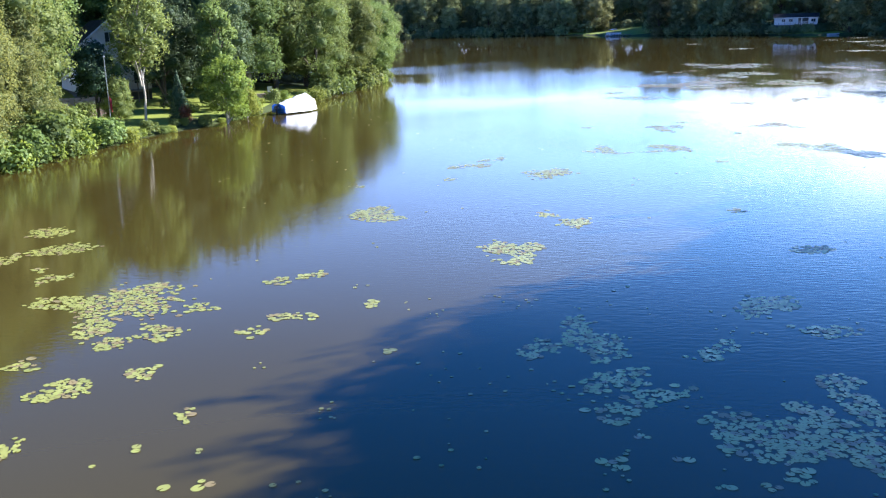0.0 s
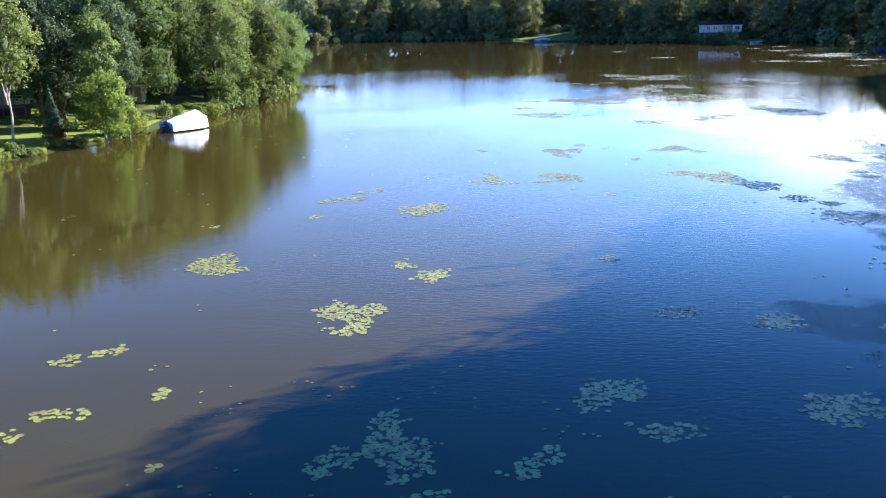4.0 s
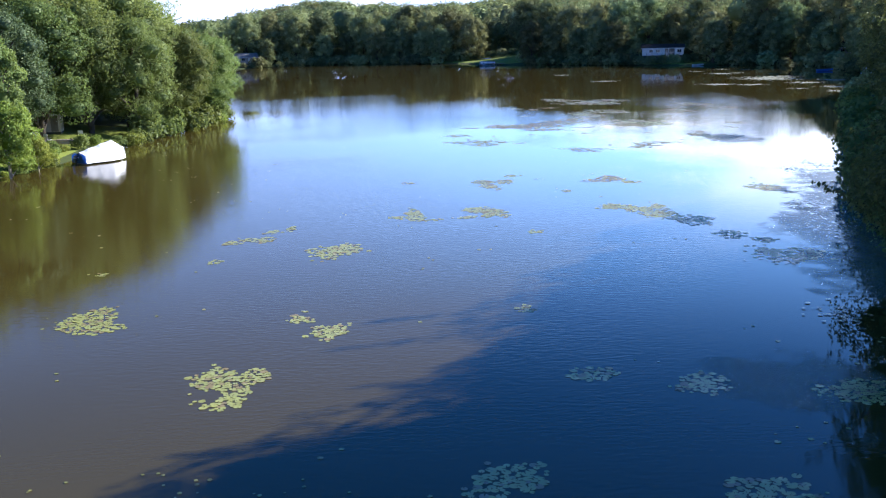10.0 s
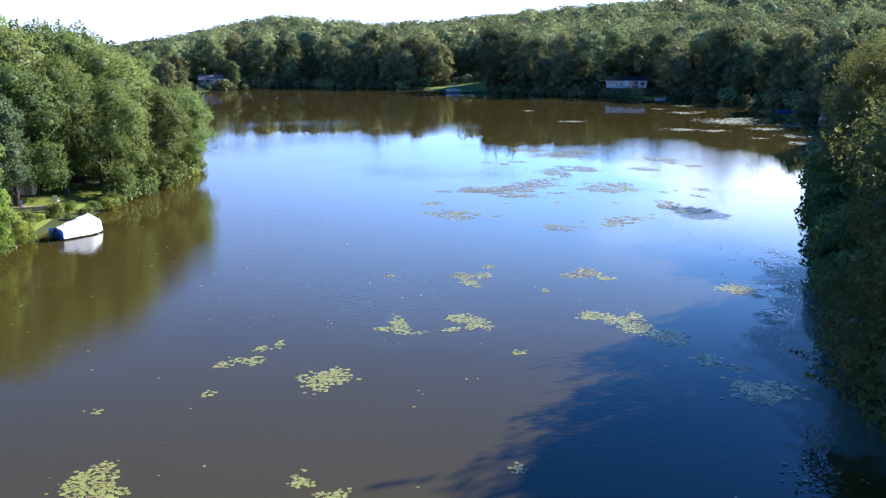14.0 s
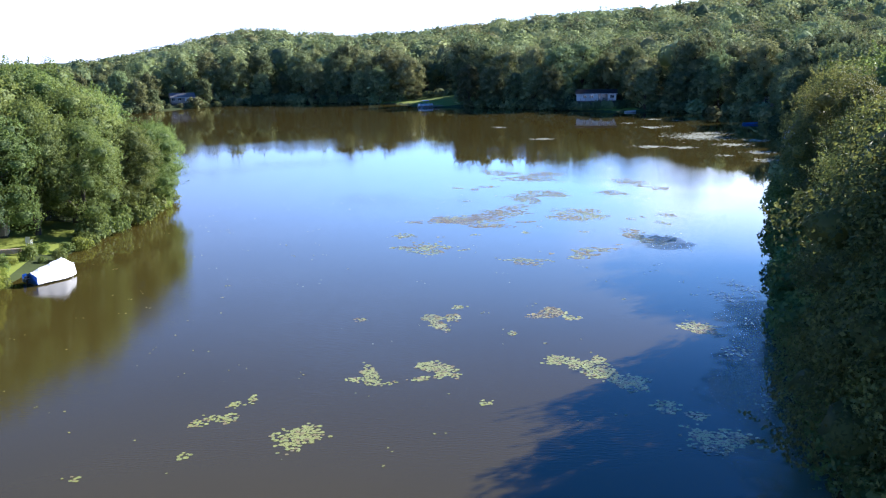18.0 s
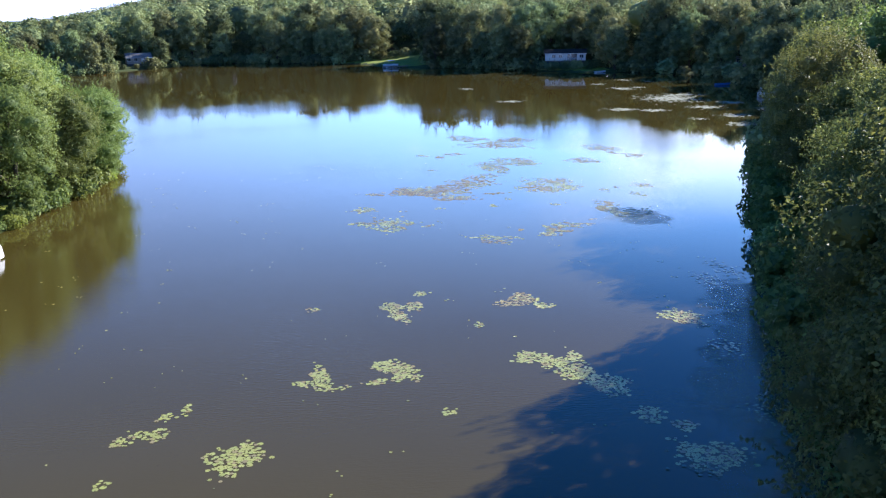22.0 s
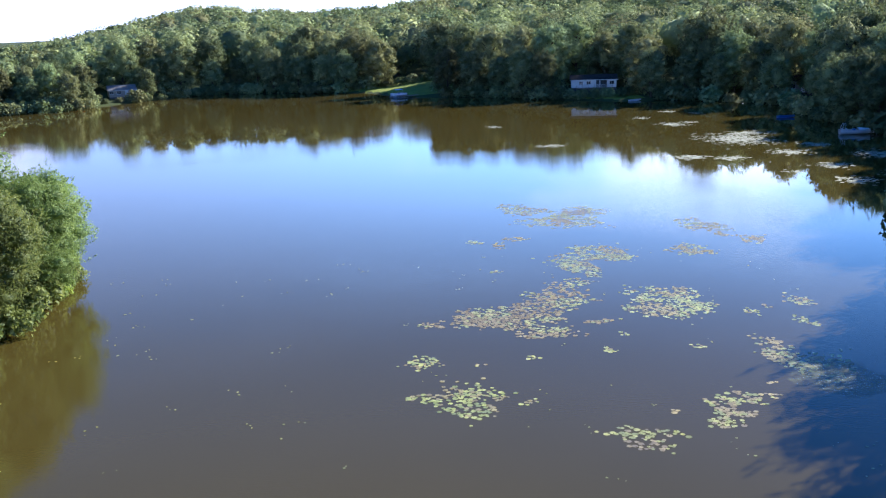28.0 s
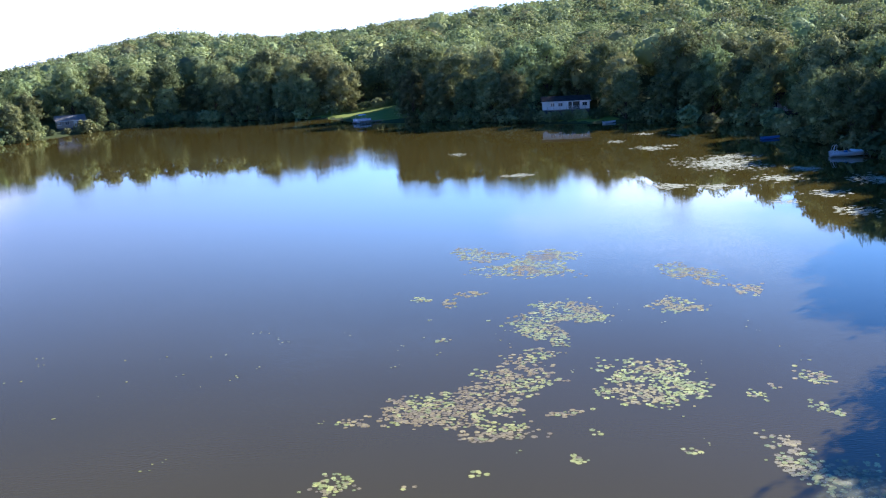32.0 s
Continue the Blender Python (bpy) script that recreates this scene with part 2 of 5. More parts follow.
def water_material():
    """Turbid brown lake water: silt lit by the sun under a clear surface with light ripples."""
    m, nt, b = material("lake_water", 0.015)
    ln = nt.links.new
    n1 = noise_node(nt, 0.035, 4)
    r = ramp_node(nt, [(0.3, (0.053, 0.041, 0.009)), (0.7, (0.061, 0.047, 0.012))])
    ln(n1.outputs["Fac"], r.inputs[0])
    ln(r.outputs[0], b.inputs["Base Color"])
    b.inputs["IOR"].default_value = 1.333
    # ripples of two lengths, strong where the breeze touches the water
    w1 = noise_node(nt, 1.0, 3, 0.5, stretch=(2.3, 6.2, 1.0, 24))
    w2 = noise_node(nt, 1.0, 2, 0.5, stretch=(0.22, 0.7, 1.0, 10))
    gust = noise_node(nt, 0.022, 3, 0.5, stretch=(1.0, 1.0, 1.0))
    mr = nt.nodes.new("ShaderNodeMapRange")
    mr.inputs["From Min"].default_value, mr.inputs["From Max"].default_value = 0.40, 0.62
    mr.inputs["To Min"].default_value, mr.inputs["To Max"].default_value = 0.05, 1.0
    ln(gust.outputs["Fac"], mr.inputs["Value"])
    # the wooded bank keeps the breeze off the water in its lee
    co, xyz = nt.nodes.new("ShaderNodeTexCoord"), nt.nodes.new("ShaderNodeSeparateXYZ")
    ln(co.outputs["Object"], xyz.inputs[0])
    bank, past, lee, calm = [nt.nodes.new(k) for k in ("ShaderNodeMapRange", "ShaderNodeMath", "ShaderNodeMapRange", "ShaderNodeMath")]
    for key, val in zip(("From Min", "From Max", "To Min", "To Max"), (40.0, 140.0, 26.0, 76.0)):
        bank.inputs[key].default_value = val
    ln(xyz.outputs["Y"], bank.inputs["Value"])
    past.operation = "SUBTRACT"
    ln(bank.outputs[0], past.inputs[0])
    ln(xyz.outputs["X"], past.inputs[1])
    for key, val in zip(("From Min", "From Max", "To Min", "To Max"), (5.0, 14.0, 0.06, 1.0)):
        lee.inputs[key].default_value = val
    ln(past.outputs[0], lee.inputs["Value"])
    calm.operation = "MULTIPLY"
    ln(mr.outputs[0], calm.inputs[0])
    still, both = nt.nodes.new("ShaderNodeMapRange"), nt.nodes.new("ShaderNodeMath")
    for key, val in zip(("From Min", "From Max", "To Min", "To Max"), (125.0, 185.0, 1.0, 0.4)):
        still.inputs[key].default_value = val
    ln(xyz.outputs["Y"], still.inputs["Value"])
    both.operation = "MULTIPLY"
    ln(lee.outputs[0], both.inputs[0])
    ln(still.outputs[0], both.inputs[1])
    ln(both.outputs[0], calm.inputs[1])
    mu = nt.nodes.new("ShaderNodeMath")
    mu.operation = "MULTIPLY"
    ln(w1.outputs["Fac"], mu.inputs[0])
    ln(calm.outputs[0], mu.inputs[1])
    b1, b2 = nt.nodes.new("ShaderNodeBump"), nt.nodes.new("ShaderNodeBump")
    b1.inputs["Strength"].default_value, b1.inputs["Distance"].default_value = 0.25, 0.05
    b2.inputs["Strength"].default_value, b2.inputs["Distance"].default_value = 0.017, 0.05
    ln(w2.outputs["Fac"], b2.inputs["Height"])
    ln(mu.outputs[0], b1.inputs["Height"])
    ln(b2.outputs[0], b1.inputs["Normal"])
    ln(b1.outputs[0], b.inputs["Normal"])
    return m


def film_material():
    """A dull green film on the water, ragged at its rim and pierced by small gaps."""
    m, nt, b = material("algae_film", 0.55)
    ln, nn = nt.links.new, nt.nodes.new
    b.inputs["Specular IOR Level"].default_value = 0.25
    pos, co = nn("ShaderNodeNewGeometry"), nn("ShaderNodeTexCoord")

    def spots(scale, detail, stretch=1.0):
        mp, n = nn("ShaderNodeMapping"), nn("ShaderNodeTexNoise")
        mp.inputs["Scale"].default_value = (1.0, stretch, 1.0)
        n.inputs["Scale"].default_value, n.inputs["Detail"].default_value, n.inputs["Roughness"].default_value = scale, detail, 0.6
        ln(pos.outputs["Position"], mp.inputs["Vector"])
        ln(mp.outputs[0], n.inputs["Vector"])
        return n

    def span(src, a, b2, lo=0.0, hi=1.0):
        r = nn("ShaderNodeMapRange")
        r.interpolation_type = "SMOOTHSTEP"
        for key, val in zip(("From Min", "From Max", "To Min", "To Max"), (a, b2, lo, hi)):
            r.inputs[key].default_value = val
        ln(src, r.inputs["Value"])
        return r.outputs[0]

    tone = ramp_node(nt, [(0.35, (0.20, 0.25, 0.17)), (0.7, (0.30, 0.35, 0.25))])
    ln(spots(0.9, 4).outputs["Fac"], tone.inputs[0])
    ln(tone.outputs[0], b.inputs["Base Color"])
    size = nn("ShaderNodeVectorMath")
    size.operation = "LENGTH"
    ln(co.outputs["Object"], size.inputs[0])
    edge, rag = nn("ShaderNodeMath"), spots(0.55, 5)
    edge.operation, edge.inputs[1].default_value = "MULTIPLY_ADD", 1.5
    ln(rag.outputs["Fac"], edge.inputs[0])
    ln(size.outputs["Value"], edge.inputs[2])
    body = span(edge.outputs[0], 1.66, 1.30, 0.0, 0.4)
    gaps = span(spots(2.4, 3, 0.8).outputs["Fac"], 0.35, 0.41)
    cover = nn("ShaderNodeMath")
    cover.operation = "MULTIPLY"
    ln(body, cover.inputs[0])
    ln(gaps, cover.inputs[1])
    clear, mix = nn("ShaderNodeBsdfTransparent"), nn("ShaderNodeMixShader")
    ln(cover.outputs[0], mix.inputs[0])
    ln(clear.outputs[0], mix.inputs[1])
    ln(b.outputs[0], mix.inputs[2])
    ln(mix.outputs[0], nt.nodes["Material Output"].inputs["Surface"])
    return m


WATER = water_material()
LEAF_MAPLE = leaf_material("leaf_maple", (0.11, 0.16, 0.052), (0.15, 0.21, 0.064), (0.215, 0.28, 0.088), through=0.38)
# Maple green dulled here to put the bank trees' shaded side into the colour.
LEAF_BANK_SHADE = leaf_material("leaf_bank_shade", (0.108, 0.142, 0.050), (0.15, 0.186, 0.062), (0.245, 0.268, 0.080), through=0.36)
LEAF_BRIGHT = leaf_material("leaf_bright", (0.16, 0.22, 0.05), (0.215, 0.28, 0.062), (0.28, 0.345, 0.085), through=0.4)
# Paler, bluer green: the air haze over distance is put into the colour.
LEAF_FAR_HAZE = leaf_material("leaf_far_haze", (0.150, 0.183, 0.088), (0.19, 0.225, 0.10), (0.235, 0.265, 0.115), vary=0.22, through=0.2, gloss=0.95, relief=0.5)
LEAF_SPRUCE = leaf_material("needle_spruce", (0.022, 0.05, 0.026), (0.04, 0.08, 0.04), (0.07, 0.115, 0.06), through=0.15)
LEAF_DARK = leaf_material("leaf_dark", (0.05, 0.083, 0.04), (0.072, 0.112, 0.05), (0.11, 0.155, 0.068), through=0.24)
LEAF_RUST = leaf_material("leaf_rust", (0.10, 0.05, 0.025), (0.17, 0.085, 0.04), (0.24, 0.14, 0.06))
LILY = leaf_material("lily_leaf", (0.18, 0.20, 0.045), (0.30, 0.315, 0.07), (0.44, 0.44, 0.12), vary=0.06, through=0.05, gloss=0.34)
LILY_OLD = leaf_material("lily_leaf_old", (0.155, 0.122, 0.055), (0.235, 0.192, 0.08), (0.345, 0.29, 0.115), vary=0.06, through=0.05, gloss=0.5)
WEED = leaf_material("floating_weed", (0.06, 0.085, 0.035), (0.10, 0.13, 0.055), (0.16, 0.19, 0.09), vary=0.06, through=0.0, gloss=0.22)
BARK = mottled("bark", (0.05, 0.04, 0.03), (0.14, 0.115, 0.09), 2.0, 18.0, 0.9, 0.5)
BARK_PALE = mottled("bark_pale", (0.30, 0.27, 0.22), (0.55, 0.50, 0.42), 2.5, 14.0, 0.85, 0.3)
GROUND = mottled("grass_ground", (0.03, 0.042, 0.014), (0.07, 0.09, 0.03), 0.12, 4.0, 0.95, 0.4)
LAWN = mottled("lawn", (0.12, 0.155, 0.028), (0.24, 0.28, 0.052), 0.35, 9.0, 0.95, 0.3)
FILM = film_material()
SCUM = mottled("pale_duckweed", (0.14, 0.155, 0.095), (0.27, 0.28, 0.195), 0.8, 8.0, 0.8, 0.2)


# ---- helpers for meshes ----
def mesh_from(name, verts, faces, mats, smooth=False, normals=None):
    """A mesh from arrays; faces is an (n, k) array, all of k corners."""
    me = bpy.data.meshes.new(name)
    v, f = np.asarray(verts, np.float32), np.asarray(faces, np.int32)
    me.vertices.add(len(v))
    me.vertices.foreach_set("co", v.ravel())
    n, k = f.shape
    me.loops.add(n * k)
    me.loops.foreach_set("vertex_index", f.ravel())
    me.polygons.add(n)
    me.polygons.foreach_set("loop_start", np.arange(0, n * k, k, dtype=np.int32))
    me.polygons.foreach_set("loop_total", np.full(n, k, np.int32))
    if smooth or normals is not None:
        me.polygons.foreach_set("use_smooth", np.ones(n, bool))
    for mt in mats if isinstance(mats, (list, tuple)) else [mats]:
        me.materials.append(mt)
    me.update(calc_edges=True)
    if normals is not None:
        me.normals_split_custom_set_from_vertices(np.asarray(normals, np.float32))
    return me


def part(name, bm, mat, parent, label=""):
    """Links a bmesh, or a mesh, as one object under a thing or a part."""
    if isinstance(bm, bmesh.types.BMesh):
        me = bpy.data.meshes.new(name)
        bm.to_mesh(me)
        bm.free()
    else:
        me = bm
    if mat and not me.materials:
        me.materials.append(mat)
    ob = new(name, me)
    if parent is not None:
        ob.parent = parent
    return tagged(ob, label)


def thing(name, label, category, m=None, group="", kind=""):
    ob = new(name)
    if m is not None:
        ob.matrix_world = m
    return tagged(ob, label, category, group, kind)


def unit(v):
    return v / np.maximum(np.linalg.norm(v, axis=1, keepdims=True), 1e-9)


def leaf_cards(rng, c, nrm, size, slim=0.62):
    """Small folded leaf blades at the places c, facing nrm: four corners each."""
    n = len(c)
    t = unit(np.cross(nrm, rng.normal(size=(n, 3))))
    b = np.cross(nrm, t)
    s = (size * rng.uniform(0.65, 1.3, n))[:, None]
    droop = nrm * s * 0.12
    v = np.stack([c - t * s * 0.5 - droop, c - b * s * slim * 0.5 + droop, c + t * s * 0.5 - droop, c + b * s * slim * 0.5 + droop], 1)
    return v.reshape(-1, 3), np.arange(4 * n).reshape(n, 4)


def lobe_points(rng, centre, radii, n, core=0.62, wild=0.45):
    """Places and outward ways on a ragged ellipsoid, few of them underneath."""
    d = unit(rng.normal(size=(int(n * 1.5) + 4, 3)))
    keep = rng.uniform(size=len(d)) < np.clip(0.75 + d[:, 2] * 0.6, 0.25, 1)
    d = d[keep][:n]
    rad = core + (1.06 - core) * rng.uniform(size=(len(d), 1)) ** 0.6
    ph = rng.uniform(0, 6, 3)
    lump = 1 + 0.13 * np.sin(4.3 * d[:, :1] + ph[0]) * np.sin(5.1 * d[:, 1:2] + ph[1]) + 0.08 * np.sin(9 * d[:, 2:] + ph[2])
    p = centre + d * np.asarray(radii) * rad * lump
    return p, unit(d * 0.75 + np.array([0, 0, 0.35]) + rng.normal(size=d.shape) * wild)


def crown_normals(rng, p, m, centre, radii, loose=0.3):
    """Foliage is shaded by the clump and the crown that it belongs to, with some unrest."""
    whole = unit((p - np.asarray(centre)) / np.asarray(radii))
    return np.repeat(unit(m * 0.6 - np.array([0, 0, 0.2]) + whole * 0.55 + rng.normal(size=p.shape) * loose), 4, axis=0)


def round_grid(n=3):
    """A sphere of quads, n by n on each of six sides."""
    vs, fs = [], []
    for ax in range(3):
        for sg in (-1, 1):
            o = len(vs)
            for i in range(n + 1):
                for j in range(n + 1):
                    a, b = math.tan((2 * i / n - 1) * 0.7854), math.tan((2 * j / n - 1) * 0.7854)
                    q = [0.0, 0.0, 0.0]
                    q[ax], q[(ax + 1) % 3], q[(ax + 2) % 3] = sg, a, b
                    vs.append(q)
            for i in range(n):
                for j in range(n):
                    k = o + i * (n + 1) + j
                    f = (k, k + n + 1, k + n + 2, k + 1)
                    fs.append(f if sg > 0 else f[::-1])
    return unit(np.array(vs, float)), np.array(fs)


FINE, COARSE = round_grid(3), round_grid(2)


def clump_core(rng, centre, radii, shrink, ball=FINE):
    """The dense inner foliage of a clump, lumpy all round."""
    ph, d = rng.uniform(0, 6, 3), ball[0]
    lump = 1 + 0.13 * np.sin(3.7 * d[:, :1] + ph[0]) + 0.13 * np.sin(4.3 * d[:, 1:2] + ph[1]) + 0.1 * np.sin(5.0 * d[:, 2:] + ph[2])
    return np.asarray(centre) + d * np.asarray(radii) * shrink * lump, ball[1], d


def with_cores(v, f, nr, cores):
    """Leaf cards and inner clumps in one set of vertices, faces and normals."""
    vs, fs, ns, o = [v], [f], [nr], len(v)
    for cv, cf, cn in cores:
        vs.append(cv), ns.append(cn), fs.append(cf + o)
        o += len(cv)
    return np.concatenate(vs), np.concatenate(fs), np.concatenate(ns)


def tube(points, radii, sides=7):
    """A tapered branch along points."""
    vs, fs = [], []
    pts = [Vector(p) for p in points]
    for k, (p, r) in enumerate(zip(pts, radii)):
        way = (pts[min(k + 1, len(pts) - 1)] - pts[max(k - 1, 0)]).normalized()
        a = way.orthogonal().normalized()
        b = way.cross(a)
        for s in range(sides):
            an = 2 * math.pi * s / sides
            vs.append(p + (a * math.cos(an) + b * math.sin(an)) * r)
    for k in range(len(pts) - 1):
        for s in range(sides):
            s2 = (s + 1) % sides
            fs.append((k * sides + s, k * sides + s2, (k + 1) * sides + s2, (k + 1) * sides + s))
    return [tuple(v) for v in vs], fs


def joined(tubes):
    vs, fs = [], []
    for v, f in tubes:
        o = len(vs)
        vs += v
        fs += [tuple(i + o for i in q) for q in f]
    return vs, fs


def tree_meshes(seed, h, r, base, lobes, n, size, leaf, bark, spread=0.36, shape=1.0, skirt=0.25, wild=0.45, thick=1.0, core=0.6, sprays=0):
    """A broadleaved tree: trunk, limbs that reach into the crown, and a crown of many leaf clumps."""
    rng = np.random.default_rng(seed)
    cz, rz = (h + base) / 2, (h - base) / 2
    cen, rad = [], []
    for k in range(lobes):
        u = (k + 0.5) / lobes
        z = -0.92 + 1.84 * u
        an = k * 2.39996 + rng.uniform(-0.5, 0.5)
        wide = math.sqrt(max(0.05, 1 - abs(z) ** (2.0 * shape))) if z > 0 else 1.0 - skirt * z * z
        off = rng.uniform(0.5, 0.82) * wide
        q = rng.uniform(0.75, 1.25) * spread
        cen.append((math.cos(an) * off * r, math.sin(an) * off * r, cz + z * rz * 0.82))
        rad.append((q * r * 1.05, q * r * 1.05, q * r * 0.8))
    cen.append((0, 0, cz)), rad.append((0.6 * r, 0.6 * r, 0.72 * rz))
    cen.append((0, 0, cz + 0.62 * rz)), rad.append((0.42 * r, 0.42 * r, 0.36 * rz))
    area = np.array([a * b for a, b, _ in rad])
    ps, ns = [], []
    for c, q, w in zip(cen, rad, area / area.sum()):
        p, m = lobe_points(rng, np.array(c), q, int(n * w), 0.7, wild)
        ps.append(p), ns.append(m)
    # twigs that stand out of the clumps
    whole = np.concatenate(ps), np.concatenate(ns)
    for k in rng.integers(0, len(whole[0]), sprays):
        way = unit((whole[1][k] * 0.75 + (0, 0, rng.uniform(0.1, 0.8)) + rng.normal(size=3) * 0.25)[None])[0]
        u = rng.uniform(size=26)[:, None] ** 0.8
        twig = whole[0][k] + way * u * r * rng.uniform(0.16, 0.36) + rng.normal(size=(26, 3)) * r * 0.03 * (1.15 - u)
        ps.append(twig), ns.append(unit(way * 0.5 + rng.normal(size=(26, 3)) * 0.6 + (0, 0, 0.3)))
    p, m = np.concatenate(ps), np.concatenate(ns)
    v, f = leaf_cards(rng, p, m, size)
    nr = crown_normals(rng, p, m, (0, 0, cz - 0.05 * rz), (r, r, rz))
    v, f, nr = with_cores(v, f, nr, [clump_core(rng, c, q, core, COARSE if h > 16 else FINE) for c, q in zip(cen, rad)])
    crown = mesh_from("crown", v, f, leaf, normals=nr)
    tr = [tube([(0, 0, -0.6), (0.02 * h * rng.uniform(-1, 1), 0, base * 0.6), (0.02 * h * rng.uniform(-1, 1), 0.02 * h * rng.uniform(-1, 1), cz), (0, 0, h * 0.88)], [0.026 * h * thick, 0.019 * h * thick, 0.012 * h * thick, 0.003 * h], 9)]
    for c in cen[:-2:2]:
        z0 = max(base * 0.8, c[2] - 0.22 * h)
        tr.append(tube([(0, 0, z0), (c[0] * 0.5, c[1] * 0.5, (z0 + c[2]) / 2 + 0.03 * h), c], [0.009 * h, 0.006 * h, 0.002 * h], 5))
    tv, tf = joined(tr)
    return mesh_from("trunk", tv, tf, bark, True), crown


def spruce_meshes(seed, h, r, n, size, leaf):
    rng = np.random.default_rng(seed)
    z = h * (0.06 + 0.94 * (1 - np.sqrt(rng.uniform(size=n))))
    tier = 0.72 + 0.28 * (1 - (z / h * 13) % 1)
    rr = r * (1 - z / h) ** 0.9 * tier * (0.45 + 0.6 * rng.uniform(size=n) ** 0.5)
    an = rng.uniform(0, 2 * math.pi, n)
    p = np.stack([np.cos(an) * rr, np.sin(an) * rr, z - rr * 0.18], 1)
    d = np.stack([np.cos(an), np.sin(an), np.full(n, 0.5)], 1)
    v, f = leaf_cards(rng, p, unit(d + rng.normal(size=d.shape) * 0.35), size, 0.4)
    tv, tf = tube([(0, 0, -0.4), (0, 0, h * 0.5), (0, 0, h)], [0.02 * h, 0.012 * h, 0.002 * h], 7)
    return mesh_from("trunk", tv, tf, BARK, True), mesh_from("crown", v, f, leaf)


def shrub_mesh(seed, r, h, n, size, leaf):
    rng = np.random.default_rng(seed)
    ps, ns = [], []
    for k in range(7):
        an = rng.uniform(0, 6.28)
        o = rng.uniform(0.1, 0.6) * r
        q = rng.uniform(0.4, 0.62)
        p, m = lobe_points(rng, np.array([math.cos(an) * o, math.sin(an) * o, h * rng.uniform(0.3, 0.6)]), (q * r, q * r, q * h), n // 7, 0.5)
        ps.append(p), ns.append(m)
    p = np.concatenate(ps)
    p[:, 2] = np.maximum(p[:, 2], 0.03)
    v, f = leaf_cards(rng, p, np.concatenate(ns), size)
    return mesh_from("foliage", v, f, leaf)


# ---- the lake and the land ----
SHORE = [(-34, -60), (-33, -20), (-31.5, 20), (-31, 50), (-29.8, 60), (-28.2, 68), (-26.2, 76.5), (-23.8, 83.2), (-22.0, 88.5), (-21.4, 93), (-20.2, 99), (-18.2, 110), (-16, 120), (-14.4, 129), (-14, 136), (-17, 146),
         (-32, 162), (-62, 200), (-92, 265), (-88, 325), (-66, 345), (-56, 343), (-48, 358), (-33, 375), (-9, 391), (8, 381)]
SHORE += [(26, 370), (38, 362), (46, 339), (68, 322), (80, 305), (97, 288), (111, 281), (124, 266), (127, 251), (120, 234), (117, 212), (113, 188), (99, 164), (79, 143), (66, 121), (55.5, 101), (51, 90), (44, 78), (38, 66), (34, 55), (29.5, 45), (27, 36), (26, 24), (26, 8), (26, -60)]
POLY = np.array(SHORE, float)


def shore_distance(p):
    """Metres from the waterline: plus on land, minus in the lake."""
    p = np.asarray(p, float)
    best, inside = np.full(len(p), 1e9), np.zeros(len(p), bool)
    for a, b in zip(POLY, np.roll(POLY, -1, axis=0)):
        ab = b - a
        t = np.clip(((p - a) @ ab) / (ab @ ab), 0, 1)
        best = np.minimum(best, np.hypot(*(p - a - t[:, None] * ab).T))
        cross = (a[1] > p[:, 1]) != (b[1] > p[:, 1])
        with np.errstate(divide="ignore", invalid="ignore"):
            inside ^= cross & (p[:, 0] < (b[0] - a[0]) * (p[:, 1] - a[1]) / (b[1] - a[1] + 1e-12) + a[0])
    return np.where(inside, -best, best)


HILL_AZ = [-60, -30, -16, -11, -7.5, -2.5, 3, 7, 12.5, 21, 26, 40, 70]
HILL_H = [0, 0, -2, -1, 7, 16, 9, 12, 20, 26, 32, 34, 22]


def land_height(p):
    p = np.asarray(p, float)
    d = shore_distance(p)
    az = np.degrees(np.arctan2(p[:, 0], np.maximum(p[:, 1], 1)))
    up = np.clip((d - 20) / 380, 0, 1)
    up = up * up * (3 - 2 * up)
    far = np.clip((p[:, 1] - 230) / 120, 0, 1)
    z = np.where(d < 0, np.maximum(-1.6, d * 0.28), 0.25 * (1 - np.exp(-d * 2.5)) + 0.10 * np.clip(d, 0, 25) + 0.03 * np.clip(d - 25, 0, 60))
    z = z + far * up * np.interp(az, HILL_AZ, HILL_H)
    z = z + np.where(d > 1, 0.12 * np.sin(p[:, 0] * 0.31) * np.sin(p[:, 1] * 0.27), 0)
    return z, d


def build_land():
    xs = np.concatenate([np.linspace(-2600, -160, 22), np.arange(-140, 200, 2.0), np.linspace(210, 2600, 22)])
    ys = np.concatenate([np.linspace(-2200, -90, 16), np.arange(-70, 470, 2.0), np.linspace(480, 3200, 26)])
    gx, gy = np.meshgrid(xs, ys)
    p = np.stack([gx.ravel(), gy.ravel()], 1)
    z, d = land_height(p)
    i = np.arange(len(p)).reshape(gx.shape)
    f = np.stack([i[:-1, :-1], i[:-1, 1:], i[1:, 1:], i[1:, :-1]], -1).reshape(-1, 4)
    ob = new("ground", mesh_from("ground", np.c_[p, z], f, [GROUND, LAWN], True))
    c = p[f].mean(1)
    d_mid = d[f].mean(1)
    left = (c[:, 0] > -52) & (c[:, 0] < -15) & (c[:, 1] > 60) & (c[:, 1] < 118)
    lawn = (d_mid > 1.2) & (left | ((c[:, 0] > 26) & (c[:, 0] < 66) & (c[:, 1] > 335) & (c[:, 1] < 380)) | ((abs(c[:, 0] - 97) < 9) & (c[:, 1] > 280) & (c[:, 1] < 300)))
    ob.data.polygons.foreach_set("material_index", lawn.astype(np.int32))
    tagged(ob, "grassy lake banks rising to a wooded hill", "ground", kind="structure")


